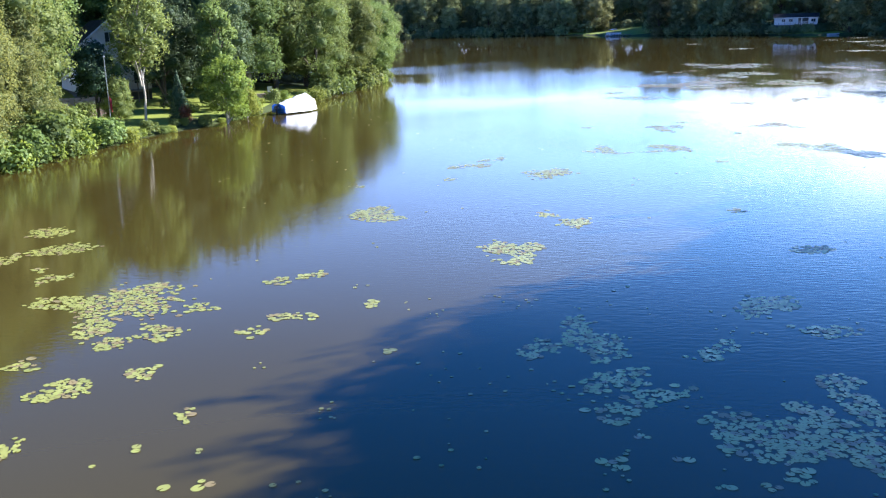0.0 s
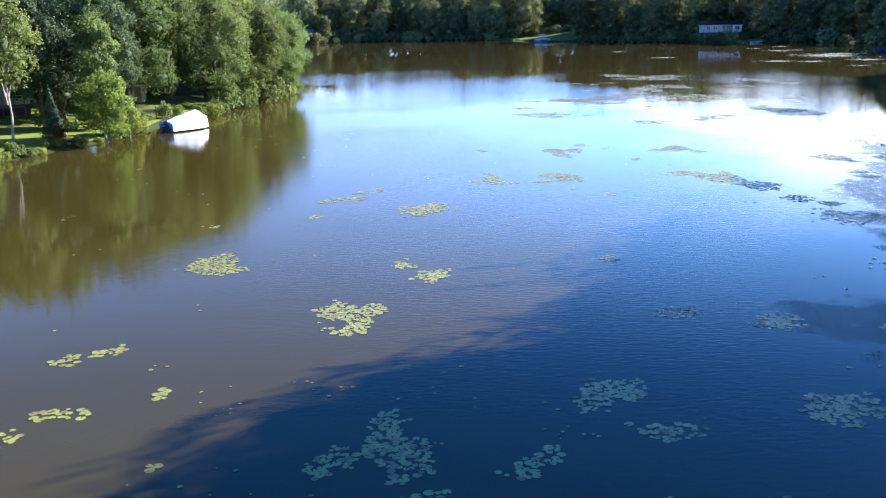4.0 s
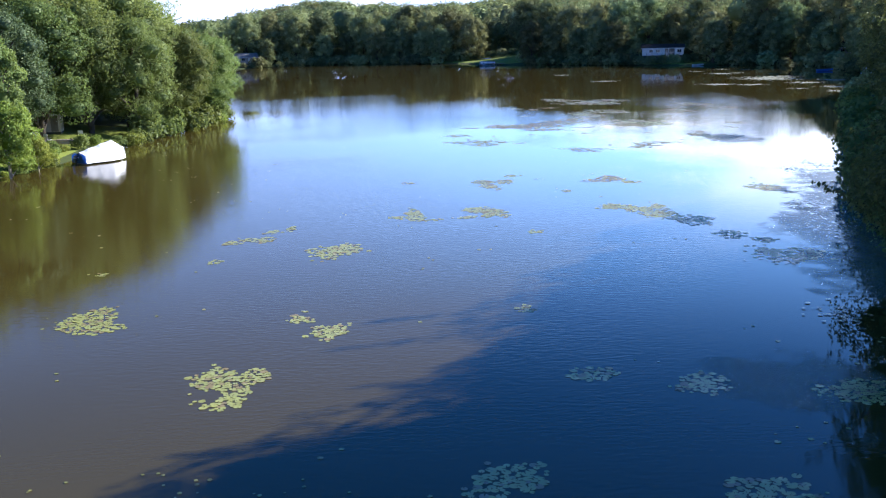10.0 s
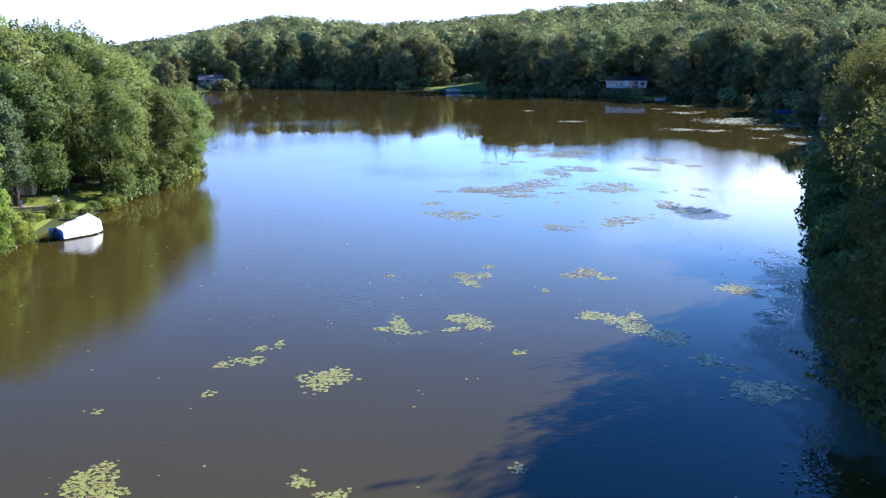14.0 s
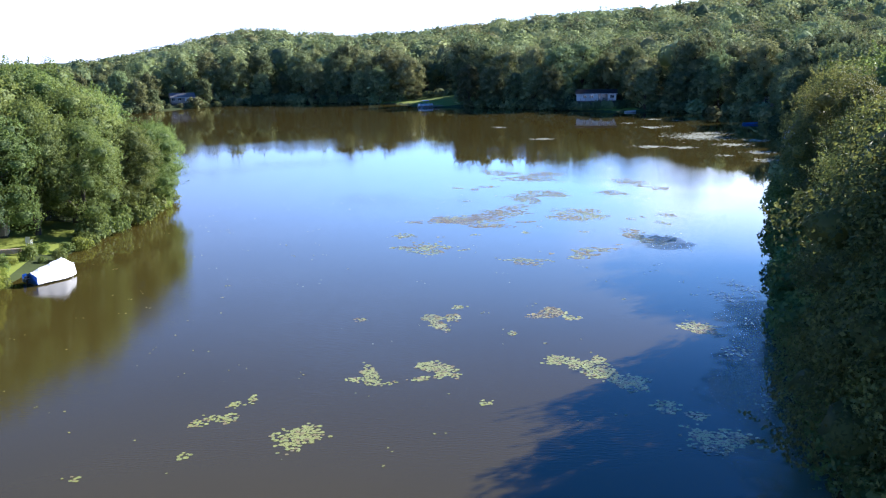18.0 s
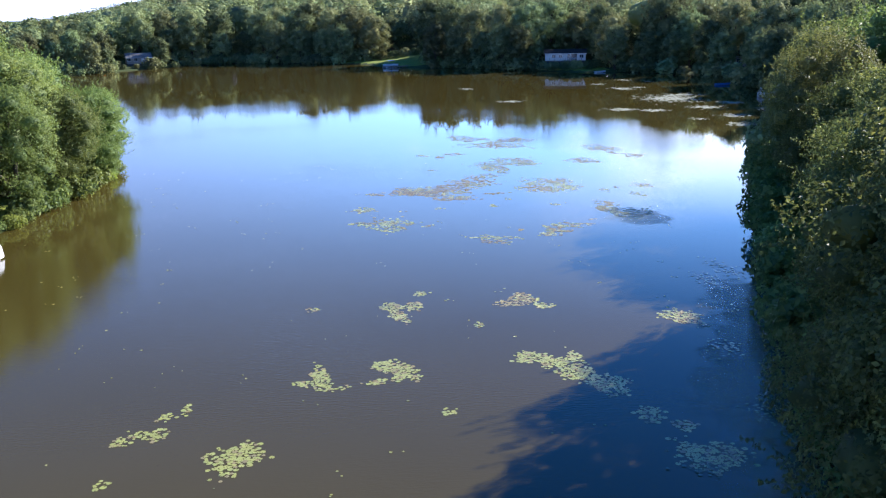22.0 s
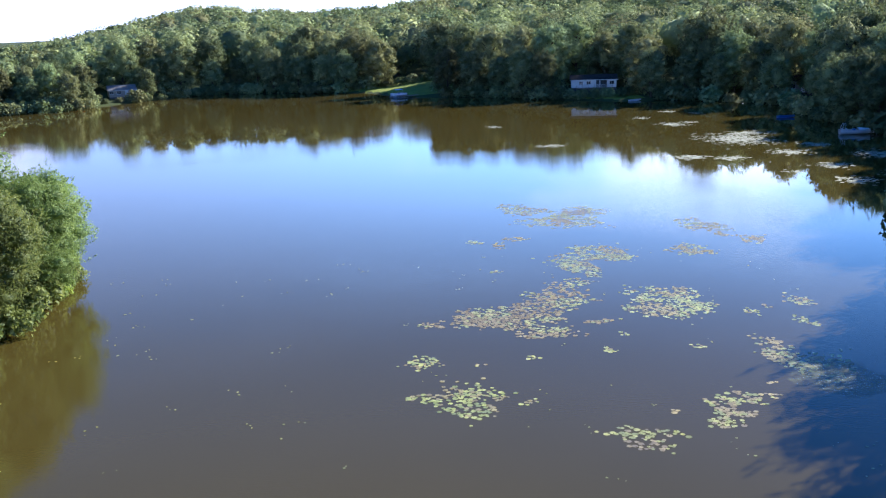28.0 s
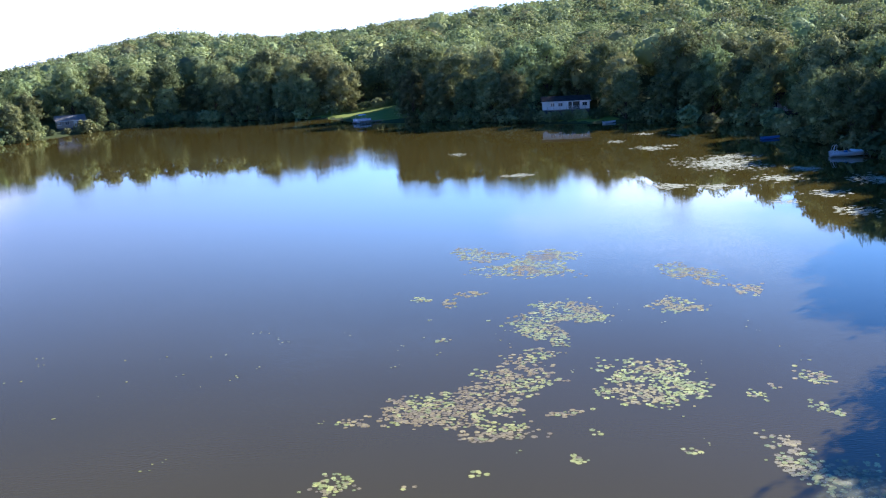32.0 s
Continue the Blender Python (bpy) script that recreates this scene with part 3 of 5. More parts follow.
build_land()
wb = bmesh.new()
bmesh.ops.create_grid(wb, x_segments=1, y_segments=1, size=1)
bmesh.ops.transform(wb, matrix=Matrix.Translation((20, 170, 0)) @ Matrix.Diagonal((130, 250, 1, 1)), verts=wb.verts)
tagged(part("water", wb, WATER, None), "calm brown lake water reflecting sky and trees", "water", kind="structure")


def ground_z(x, y):
    return float(land_height(np.array([[x, y]]))[0][0])


# ---- trees ----
def place_tree(name, label, meshes, x, y, s=1.0, sz=1.0, turn=0.0, group=""):
    t = thing(name, label, "tree", Matrix.Translation((x, y, ground_z(x, y))) @ pose(0, 0, 0, 0, 0, turn) @ Matrix.Diagonal((s, s, s * sz, 1)), group)
    for nm, me in zip(("trunk", "crown"), meshes):
        part(nm, me, None, t)
    return t


MAPLES = [tree_meshes(11 + k, 14.0, 4.8 + 0.5 * (k % 2), 1.2, 20 + k, 11000, 0.26, LEAF_MAPLE, BARK, 0.38, 1.0, 0.4, 0.4, 1.0, 0.55, 90) for k in range(4)]
BANK_MAPLES = [tree_meshes(21 + k, 14.0, 5.0, 0.3, 22 + k, 36000, 0.165, LEAF_BANK_SHADE, BARK, 0.34, 1.0, 0.15, 0.42, 1.0, 0.46, 240) for k in range(2)]
FRONT_MAPLES = [tree_meshes(26 + k, 14.0, 4.9, 0.8, 24 + k, 24000, 0.20, LEAF_MAPLE, BARK, 0.34, 1.1, 0.3, 0.42, 1.0, 0.46, 200) for k in range(2)]
DARK_TREE = tree_meshes(43, 7.0, 2.0, 1.6, 12, 4600, 0.2, LEAF_SPRUCE, BARK, 0.4, 1.0, 0.4)
DARK_TALL = tree_meshes(47, 14.0, 4.0, 1.0, 24, 16000, 0.2, LEAF_DARK, BARK, 0.34, 1.3, 0.3, 0.42, 1.0, 0.46, 150)
ASH = tree_meshes(31, 12.5, 2.9, 4.2, 17, 7200, 0.2, LEAF_MAPLE, BARK_PALE, 0.36, 1.0, 0.7, 0.5, 0.42, 0.4, 90)
POPLAR = tree_meshes(37, 11.0, 2.4, -0.4, 17, 9500, 0.22, LEAF_MAPLE, BARK, 0.36, 1.4, 0.25, 0.45, 0.7, 0.5, 90)
YOUNG = tree_meshes(38, 6.4, 2.3, 0.7, 15, 7000, 0.17, LEAF_BRIGHT, BARK_PALE, 0.36, 1.1, 0.3, 0.5, 0.8, 0.4, 80)
SPRUCE = spruce_meshes(41, 5.5, 1.5, 3600, 0.22, LEAF_SPRUCE)
FAR_TREES = [tree_meshes(51 + k, 20.0, 6.6 + 0.7 * (k % 3), -0.5, 30 + k, 8500, 0.46, LEAF_FAR_HAZE, BARK, 0.27, 1.0 + 0.25 * (k % 2), 0.3, 0.32, 1.0, 0.55, 60) for k in range(5)]

LEFT = [(-14.8, 128.5, .80, 1), (-17.0, 120, .86, 2), (-19.6, 112, .92, 0), (-21.5, 117, 1.12, 3), (-22, 126, 1.08, 1), (-24, 110, 1.05, 2), (-15.5, 135, .78, 0), (-27, 120, 1.28, 3), (-27, 131, 1.25, 0), (-32, 113, 1.3, 1), (-30, 108, 1.2, 2), (-35, 124, 1.35, 0), (-39, 109, 1.35, 3), (-24, 142, 1.0, 2), (-34, 138, 1.2, 1), (-42, 118, 1.4, 2)]
LEFT += [(-50, 97, 1.4, 1), (-47, 107, 1.45, 0), (-34, 66, 1.05, 3), (-35.5, 58, 1.15, 0), (-38, 70, 1.2, 1), (-42, 78, 1.3, 2), (-41, 62, 1.3, 3), (-36, 48, 1.1, 2), (-50, 86, 1.4, 0), (-52, 70, 1.4, 1), (-60, 95, 1.5, 2), (-62, 118, 1.5, 3), (-35.0, 87.5, .36, 2), (-29.8, 77.0, .3, 0), (-37.5, 76, 1.0, 0), (-26.5, 103.5, 1.0, 2)]
for k, (x, y, s, v) in enumerate(LEFT):
    place_tree("maple_tree", "tall broadleaved tree in full green leaf on the bank", FRONT_MAPLES[k % 2] if k < 8 or k > len(LEFT) - 3 or (y < 72 and x > -39) else MAPLES[v], x, y, s, 1.0, k * 77, "trees on the near bank")
# Rear rows, mostly unseen, are added to fill this bank's shadow on the lake.
RIGHT = [(31.7, 46.2, 1.0, 0), (39, 57, 1.0, 1), (28.6, 37.7, 1.3, 2), (45.8, 66.6, 1.08, 3), (52, 74, .82, 0), (54.5, 84, 0.95, 1), (57.6, 92.5, 1.12, 2), (61.6, 101.5, 1.16, 3), (48, 56, 1.45, 1), (59, 73, 1.35, 2), (68, 88, 1.4, 0), (73, 104, 1.35, 1), (31, 28, 1.42, 3), (30, 17, 1.4, 0), (30, 5, 1.4, 1), (36.5, 41.8, 1.34, 2), (31, -8, 1.3, 3), (78, 120, 1.2, 2), (87, 134, 1.15, 3), (79, 97, 1.4, 3), (70, 112, 1.2, 1), (35, 35.5, 1.5, 1), (38, 20, 1.45, 2), (37, 9, 1.4, 3), (36, 26, 1.3, 0), (29.8, 33, 1.32, 3)]
for k, (x, y, s, v) in enumerate(RIGHT):
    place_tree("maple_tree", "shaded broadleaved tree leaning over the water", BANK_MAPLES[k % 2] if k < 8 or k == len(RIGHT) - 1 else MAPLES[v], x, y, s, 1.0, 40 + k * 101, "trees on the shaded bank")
for k, (x, y, s) in enumerate(((-30.4, 90.5, .85), (-30.0, 94.2, .95), (-35.6, 105.0, 1.0), (-26.8, 95.6, .95))):
    place_tree("dark_tree", "tall dark blue-green tree standing behind the garden", DARK_TALL, x, y, s, 1.0, 61 * k, "trees on the near bank")
place_tree("ash_tree", "slender tree with a pale bare trunk and light green crown", ASH, -28.4, 79.0, 0.96, 1.0, 20)
place_tree("young_tree", "young yellow-green tree at the water's edge", YOUNG, -22.3, 82.9, 1.0)
place_tree("young_tree", "low yellow-green tree close to the bank", YOUNG, -21.6, 86.9, 0.52, 1.0, 80)
place_tree("poplar_tree", "tall narrow green tree behind the bank", POPLAR, -24.6, 88.8, 0.92, 1.05, 200)
place_tree("spruce_tree", "small dark spruce on the lawn", SPRUCE, -26.6, 82.8, 0.8)
place_tree("dark_tree", "small dark-leaved tree on the lawn behind the flagpole", DARK_TREE, -31.5, 76.8, 1.0)
for x, y, s in ((-33.6, 69.4, .58), (-32.4, 63.0, .75), (-31.9, 57.0, .8)):
    place_tree("maple_tree", "low bushy tree in green leaf close to the water", BANK_MAPLES[0], x, y, s, 1.0, x * 50, "trees on the near bank")

rng = np.random.default_rng(5)


def grow(x, y):
    """How tall the far woods stand: low at the lake's far left end."""
    return float(np.interp(math.degrees(math.atan2(x - 5, y - 45)), [-15, -9, -4], [0.60, 0.78, 0.98]))


def far_rows():
    """The front of the far woods, tree by tree along the waterline, and rows behind."""
    pts, k = [], 0
    line = [tuple(q) for q in POLY[16:40]]
    for row, (off, step, sc) in enumerate(((2.8, 8.0, 0.72), (11, 9.5, 1.0), (21, 13.0, 1.05), (31, 9.0, 0.8))):
        run = 0.0
        for (x0, y0), (x1, y1) in zip(line, line[1:]):
            seg = math.hypot(x1 - x0, y1 - y0)
            nx, ny = -(y1 - y0) / seg, (x1 - x0) / seg
            while run < seg:
                a = run / seg
                o = off + rng.uniform(-2, 2)
                pts.append((x0 + (x1 - x0) * a + nx * o, y0 + (y1 - y0) * a + ny * o, sc * rng.uniform(0.76, 1.14) * grow(x0, y0), row))
                run += step * rng.uniform(0.8, 1.25)
            run -= seg
    return pts


def open_ground(x, y):
    """Where the far bank is kept clear: the lawn by the dock and the houses' plots."""
    if 28 < x < 55 + (y - 320) * 0.165 and y < 367:
        return True
    if abs(x - 97.5) < 8.5 and y < 308.5:
        return True
    # a swathe through which the sun reaches the lawn
    s, p = (x - 48) * 0.885 + (y - 363) * 0.466, -(x - 48) * 0.466 + (y - 363) * 0.885
    if -12 < s < 44 and abs(p) < 8:
        return True
    return abs(x + 43.5) < 6.0 and 350 < y < 384


FAR = [q for q in far_rows() if shore_distance([q[:2]])[0] > 1.5 and not open_ground(q[0], q[1])]
for k, (x, y, s, row) in enumerate(FAR):
    place_tree("woodland_tree", "broadleaved tree at the edge of the far woods", FAR_TREES[k % 5], x, y, s, 1.0, k * 53, "trees along the far shore")


def hill_woods():
    ps, ns, qs, cs, ws = [], [], [], [], []
    cells = []
    for gy in np.arange(150, 900, 10.2):
        for gx in np.arange(-260, 480, 10.2):
            cells.append((gx + rng.uniform(-4, 4), gy + rng.uniform(-4, 4)))
    c = np.array(cells)
    z, d = land_height(c)
    az = np.degrees(np.arctan2(c[:, 0], c[:, 1]))
    keep = (d > 28) & ((c[:, 1] > 300) | (c[:, 0] > 100)) & (az > -24) & (az < 36) & (d < 440)
    c, z = c[keep], z[keep]
    for (x, y), g in zip(c, z):
        if open_ground(x, y):
            continue
        h = rng.uniform(11.5, 22) * grow(x, y)
        r = rng.uniform(0.30, 0.42) * max(h, 12)
        n = 240 if y < 480 else 150
        n = int(n * 1.35) if x > 90 or (x < -50 and y < 430) else n
        near = y < 400 and x > 60
        n = int(n * 1.9) if near else n
        low = h * rng.uniform(0.34, 0.44)
        mid = np.array([x, y, g + h - low])
        p, m = lobe_points(rng, mid, (r, r, low), n, 0.78, 0.34)
        ws.append(np.full(len(p), 0.85 if near else 1.35))
        ps.append(p), ns.append(m), qs.append(crown_normals(rng, p, m, mid - (0, 0, 0.05 * low), (r, r, low), 0.22))
        cs.append([clump_core(rng, mid, (r, r, low), 0.70, COARSE)])
    # a mixed wood: each stand of trees has its own green
    for k in range(16):
        v, f = leaf_cards(rng, np.concatenate(ps[k::16]), np.concatenate(ns[k::16]), np.concatenate(ws[k::16]), 0.75)
        v, f, nr = with_cores(v, f, np.concatenate(qs[k::16]), sum(cs[k::16], []))
        ob = new("woods", mesh_from("woods", v, f, LEAF_FAR_HAZE, normals=nr))
        tagged(ob, "dense green summer woods covering the hill behind the lake", "woods", "hill woods", "stuff")


hill_woods()


# ---- water lilies ----
def lily_leaf_mesh(k):
    """A round floating leaf with a slit, slightly dished."""
    r = np.random.default_rng(90 + k)
    n = 12
    vs, fs = [(0, 0, 0.0)], []
    for i in range(n):
        an = 0.22 + i * (2 * math.pi - 0.44) / (n - 1)
        q = 0.5 * (1 + r.uniform(-0.06, 0.06)) * (1.0 if k % 2 else 1 + 0.12 * math.cos(an))
        vs.append((math.cos(an) * q, math.sin(an) * q * 0.92, 0.01 + r.uniform(-0.006, 0.016)))
    for i in range(1, n):
        fs.append((0, i, i + 1))
    return np.array(vs), np.array(fs)


LILY_SHAPES = [lily_leaf_mesh(k) for k in range(4)]
LILY_MESHES = [mesh_from("lily_leaf", v, f, m) for v, f in LILY_SHAPES for m in (LILY, LILY, LILY, LILY, LILY_OLD)]


def patch_spots(drifts, r):
    """Leaf places in a patch: dense in the middle of each drift, ragged and loose at its rim."""
    out = []
    for x, y, rx, ry in drifts:
        far = y > 80
        mean = 0.21 if y < 45 else 0.24 if not far else 0.31
        n = max(3, int((0.52 if far else 0.85 if rx * ry < 0.5 else 1.05) * math.pi * rx * ry / (0.8 * mean) ** 2))
        ph = r.uniform(0, 6.28, 3)
        tries = made = 0
        while made < n and tries < n * 6:
            tries += 1
            an, grown = r.uniform(0, 6.283), made > 4 and r.uniform() < 0.62
            rim = 1 + 0.22 * math.sin(2 * an + ph[0]) + 0.2 * math.sin(3 * an + ph[1]) + 0.14 * math.sin(5 * an + ph[2])
            d = math.sqrt(r.uniform()) * rim * (1.0 if r.uniform() < 0.9 else 1.35)
            px, py = x + math.cos(an) * d * rx, y + math.sin(an) * d * ry
            if grown:
                # most leaves lie against one that is there already
                a, b, c = out[-1 - int(r.integers(min(made, 40)))]
                px, py, d = a + math.cos(an) * c * 0.85, b + math.sin(an) * c * 0.85, 0.4
                if ((px - x) / rx) ** 2 + ((py - y) / ry) ** 2 > rim * rim * 1.1:
                    continue
            s = mean * r.uniform(0.6, 1.35)
            near = 0.43 if d > 0.5 else 0.34
            if all((px - a) ** 2 + (py - b) ** 2 > (near * (s + c)) ** 2 for a, b, c in out):
                out.append((px, py, s))
                made += 1
    return out


def lily_patch(drifts, label):
    x, y = drifts[0][:2]
    r = np.random.default_rng(int(abs(x * 131 + y * 17)) + 7)
    spots = patch_spots(drifts, r)
    if y < 63:
        t = thing("lily_patch", label, "water lilies", Matrix.Translation((x, y, 0)), "lily patches on the lake")
        for px, py, s in spots:
            ob = part("lily_leaf", LILY_MESHES[r.integers(20)], None, t)
            ob.matrix_local = pose(px - x, py - y, 0.004 + r.uniform(0, 0.006), r.uniform(-1.5, 1.5), r.uniform(-1.5, 1.5), r.uniform(0, 360)) @ Matrix.Diagonal((s, s, s, 1))
    else:
        vs, fs, old, o = [], [], [], 0
        for px, py, s in spots:
            v, f = LILY_SHAPES[r.integers(4)]
            an = r.uniform(0, 6.28)
            c, q = math.cos(an), math.sin(an)
            vs.append(np.stack([v[:, 0] * c - v[:, 1] * q, v[:, 0] * q + v[:, 1] * c, v[:, 2]], 1) * s + (px - x, py - y, 0.006))
            fs.append(f + o)
            o += len(v)
            drift = math.sin(0.9 * px + y) * math.sin(0.7 * py + x)
            old += [int(r.uniform() < (0.9 if drift > (0.25 if y < 108 or 34 < x < 40 else -0.25) else 0.25))] * len(f)
        ob = new("lily_patch", mesh_from("lily_patch", np.concatenate(vs), np.concatenate(fs), [LILY, LILY_OLD]))
        ob.data.polygons.foreach_set("material_index", old)
        ob.location = (x, y, 0)
        tagged(ob, label, "water lilies", "lily patches on the lake", "stuff")


SUNNY = "yellow-green lily leaves floating in the sun"
SHADY = "lily leaves floating in the shade of the bank"
# each patch is a few drifts: place, half width, half depth
SUN_DRIFTS_A = [[(-11.4, 29.3, 1.23, 1.67), (-11, 31, 0.72, 0.63), (-13.4, 29.5, 1.12, 0.7), (-11.5, 26.8, 0.57, 0.9)], [(-10.4, 25.4, 0.46, 0.59), (-9.8, 26, 0.27, 0.38), (-9.2, 26.4, 0.56, 0.7)], [(-12.3, 23.7, 0.43, 0.54)], [(-10.4, 22, 0.52, 0.74), (-10, 22.2, 0.32, 0.58)], [(-8.7, 23.2, 0.46, 0.43)], [(-6.7, 20.6, 0.24, 0.41)], [(-6.6, 26.4, 0.46, 0.37)], [(-5.6, 27.7, 0.61, 0.45)], [(-3.4, 28.9, 0.26, 0.39)], [(-8.8, 28.8, 0.33, 0.59)], [(-7, 31.7, 0.41, 0.42)], [(-5.8, 32.4, 0.44, 0.49)], [(-2.3, 24.6, 0.16, 0.19)], [(-7.2, 18.8, 0.13, 0.1)], [(-10.1, 18.8, 0.32, 0.55)], [(-5.8, 18.7, 0.09, 0.1)], [(-5.3, 17.2, 0.16, 0.17)], [(-6.1, 17.1, 0.08, 0.1)]]
SUN_DRIFTS_B = [[(-7.8, 18, 0.07, 0.1)], [(-18.9, 40.1, 0.96, 0.81)], [(-16.9, 36.9, 1.09, 0.92)], [(-18.5, 35.4, 0.51, 0.87)], [(-15.4, 32.4, 0.59, 0.54)], [(-16.4, 33.8, 0.29, 0.26)], [(-4.8, 42.4, 0.97, 1.26), (-4.8, 43.6, 0.43, 0.81)], [(1, 35.8, 0.72, 0.9), (1.8, 35.8, 0.62, 0.85), (1.5, 34.1, 0.59, 0.71)], [(3, 41.9, 0.45, 0.64)], [(4.2, 40.2, 0.6, 0.88)], [(11.5, 42, 0.36, 0.41)], [(4, 52.9, 1.05, 1.16), (4.6, 53.7, 0.5, 0.75), (2.7, 53.2, 0.41, 0.37)], [(-1.4, 56, 0.43, 0.73), (-0.7, 56.4, 0.37, 0.41), (0.1, 56.2, 0.49, 0.66), (0.4, 58.1, 0.32, 0.53), (1.2, 58.8, 0.29, 0.54)], [(-1.6, 51.7, 0.28, 0.41)], [(-6.4, 50, 0.24, 0.45)]]
SUN_DRIFTS_C = [[(13.5, 73.3, 0.7, 1.03), (15, 73.1, 0.49, 0.93), (13.8, 71.3, 0.54, 1.06)], [(15.8, 75.9, 0.48, 0.57)], [(22.6, 73.1, 0.89, 1.08), (21.3, 72.2, 0.84, 0.52), (23.6, 71.3, 0.59, 0.62)], [(31.5, 67, 1.11, 1.35)], [(20.3, 62.2, 0.87, 1.01), (21.2, 61.3, 0.74, 0.92), (22.6, 61.7, 0.58, 0.8)], [(11.9, 62.7, 0.69, 0.97), (12.6, 61.7, 0.56, 1.2), (13.3, 60.6, 0.39, 0.45), (11.1, 60.5, 0.49, 0.44)], [(8.2, 61.6, 0.55, 1.43), (7.4, 61.1, 0.6, 0.38), (9.1, 60, 0.48, 0.37)], [(14.2, 55.9, 0.35, 0.37)], [(18.5, 68.4, 0.33, 0.45)], [(8.3, 73.9, 0.42, 0.41)], [(14.7, 105.2, 1.08, 0.97)], [(24.7, 90.1, 1.73, 1.59)]]
SUN_DRIFTS_D = [[(30.8, 92.4, 1.23, 1.55), (29.6, 90.9, 0.93, 0.74)], [(38.2, 99.7, 1.14, 2.62)], [(27.9, 117, 2.7, 3.56), (23.9, 113.3, 3.92, 2.91), (21.1, 113.1, 2.15, 2.84), (24.6, 108.7, 2.01, 1.37), (29, 110.2, 1.13, 0.64)], [(31.1, 120.9, 1.1, 1.45)], [(36.4, 115.1, 3.33, 2.58), (35.1, 111.1, 2.75, 2.06), (37.9, 111.8, 1.16, 1.92)], [(35.5, 130.4, 3.39, 2.98), (33, 126.7, 2, 3.37), (37.5, 128.5, 1.36, 1.81)], [(34.9, 153.5, 2.71, 3.25), (37.9, 146.2, 3.94, 4.45), (41.8, 150.3, 2.37, 2.59)], [(51.2, 138.8, 2.09, 3.67), (51.1, 134.1, 0.73, 1.12)], [(45.3, 128.8, 1.76, 2.69)], [(53.1, 130.9, 1.4, 1.7)]]
SUN_DRIFTS_E = [[(30.1, 138.6, 1.21, 1.08), (27.7, 136.4, 0.81, 1.02), (25.7, 138.6, 0.83, 1.06)], [(25.2, 126.6, 0.57, 0.48)], [(16.6, 113, 0.93, 0.85)], [(14.8, 104.8, 1.42, 0.97)], [(16, 97.9, 1.83, 2.64), (13.8, 98.8, 1.35, 0.64), (17.9, 98.1, 1.13, 0.9), (20, 96.6, 0.64, 0.49)], [(22.1, 104, 0.6, 0.41)], [(18.3, 103.5, 0.43, 0.32)], [(27.8, 103.9, 0.44, 0.69)], [(29.9, 106.9, 0.43, 0.39)], [(33.7, 103.2, 0.54, 0.54)], [(46.2, 110.7, 1.03, 1.51)], [(41.3, 109.1, 0.48, 1.26), (42.9, 109.7, 0.34, 0.48)], [(43.9, 106.1, 0.71, 1.19)], [(39.4, 102, 0.79, 1.19), (38.5, 99.4, 0.88, 1.5)], [(32.5, 93.8, 1.62, 1.15), (30.5, 91.7, 0.64, 0.4)], [(27.5, 93.1, 0.33, 0.35)]]
SUN_DRIFTS_F = [[(35.3, 95.7, 0.35, 0.28)]]
SHADE_DRIFTS_A = [[(3, 25.5, 0.54, 1.17), (1.7, 24.7, 0.54, 0.68), (3.6, 24.8, 0.43, 0.74), (2.9, 26.8, 0.44, 0.43), (3.2, 23.8, 0.26, 0.34)], [(3.6, 22.4, 0.7, 0.7), (4.5, 21.5, 0.63, 0.37), (2.9, 22, 0.32, 0.46), (3.2, 20.4, 0.44, 0.52), (3.9, 21.1, 0.39, 0.43)], [(3.5, 19.2, 0.2, 0.16)], [(2.9, 17.9, 0.27, 0.2), (2.6, 18, 0.13, 0.1)], [(6.1, 24, 0.43, 0.46), (6.8, 24.7, 0.22, 0.59)]]
SHADE_DRIFTS_B = [[(5.8, 19.3, 0.84, 0.93), (6.5, 18.8, 0.72, 0.9), (7.5, 19.8, 0.64, 0.9), (7.7, 18.8, 0.71, 1.08), (8.7, 20.5, 0.47, 1.07), (8.7, 22, 0.43, 0.53), (6.3, 17.4, 0.25, 0.34), (5.6, 17, 0.22, 0.22)], [(4.8, 17, 0.19, 0.08)], [(4.3, 18.1, 0.2, 0.07)], [(8.8, 28.2, 0.7, 0.8), (8.1, 27.4, 0.3, 0.4), (9.4, 28.6, 0.36, 0.42)], [(9.8, 25.7, 0.7, 0.5)], [(12.4, 34.8, 0.63, 0.66)], [(24.7, 48.8, 1.25, 1.42)], [(22, 59.4, 1.1, 1.05), (23.1, 57.5, 1.06, 1.11)], [(23.8, 53.5, 0.58, 0.94)], [(25, 51.9, 0.59, 0.6)], [(39.9, 97.5, 1.76, 2.56)], [(19.6, 32.4, 0.9, 1)], [(15.3, 33.6, 0.8, 0.7)]]
SHADE_DRIFTS_C = [[(14.4, 26.8, 0.9, 0.9)]]
for pads, label in ((SUN_DRIFTS_A, SUNNY), (SUN_DRIFTS_B, SUNNY), (SUN_DRIFTS_C, SUNNY), (SUN_DRIFTS_D, SUNNY), (SUN_DRIFTS_E, SUNNY), (SUN_DRIFTS_F, SUNNY), (SHADE_DRIFTS_A, SHADY), (SHADE_DRIFTS_B, SHADY), (SHADE_DRIFTS_C, SHADY)):
    for drifts in pads:
        lily_patch(drifts, label)


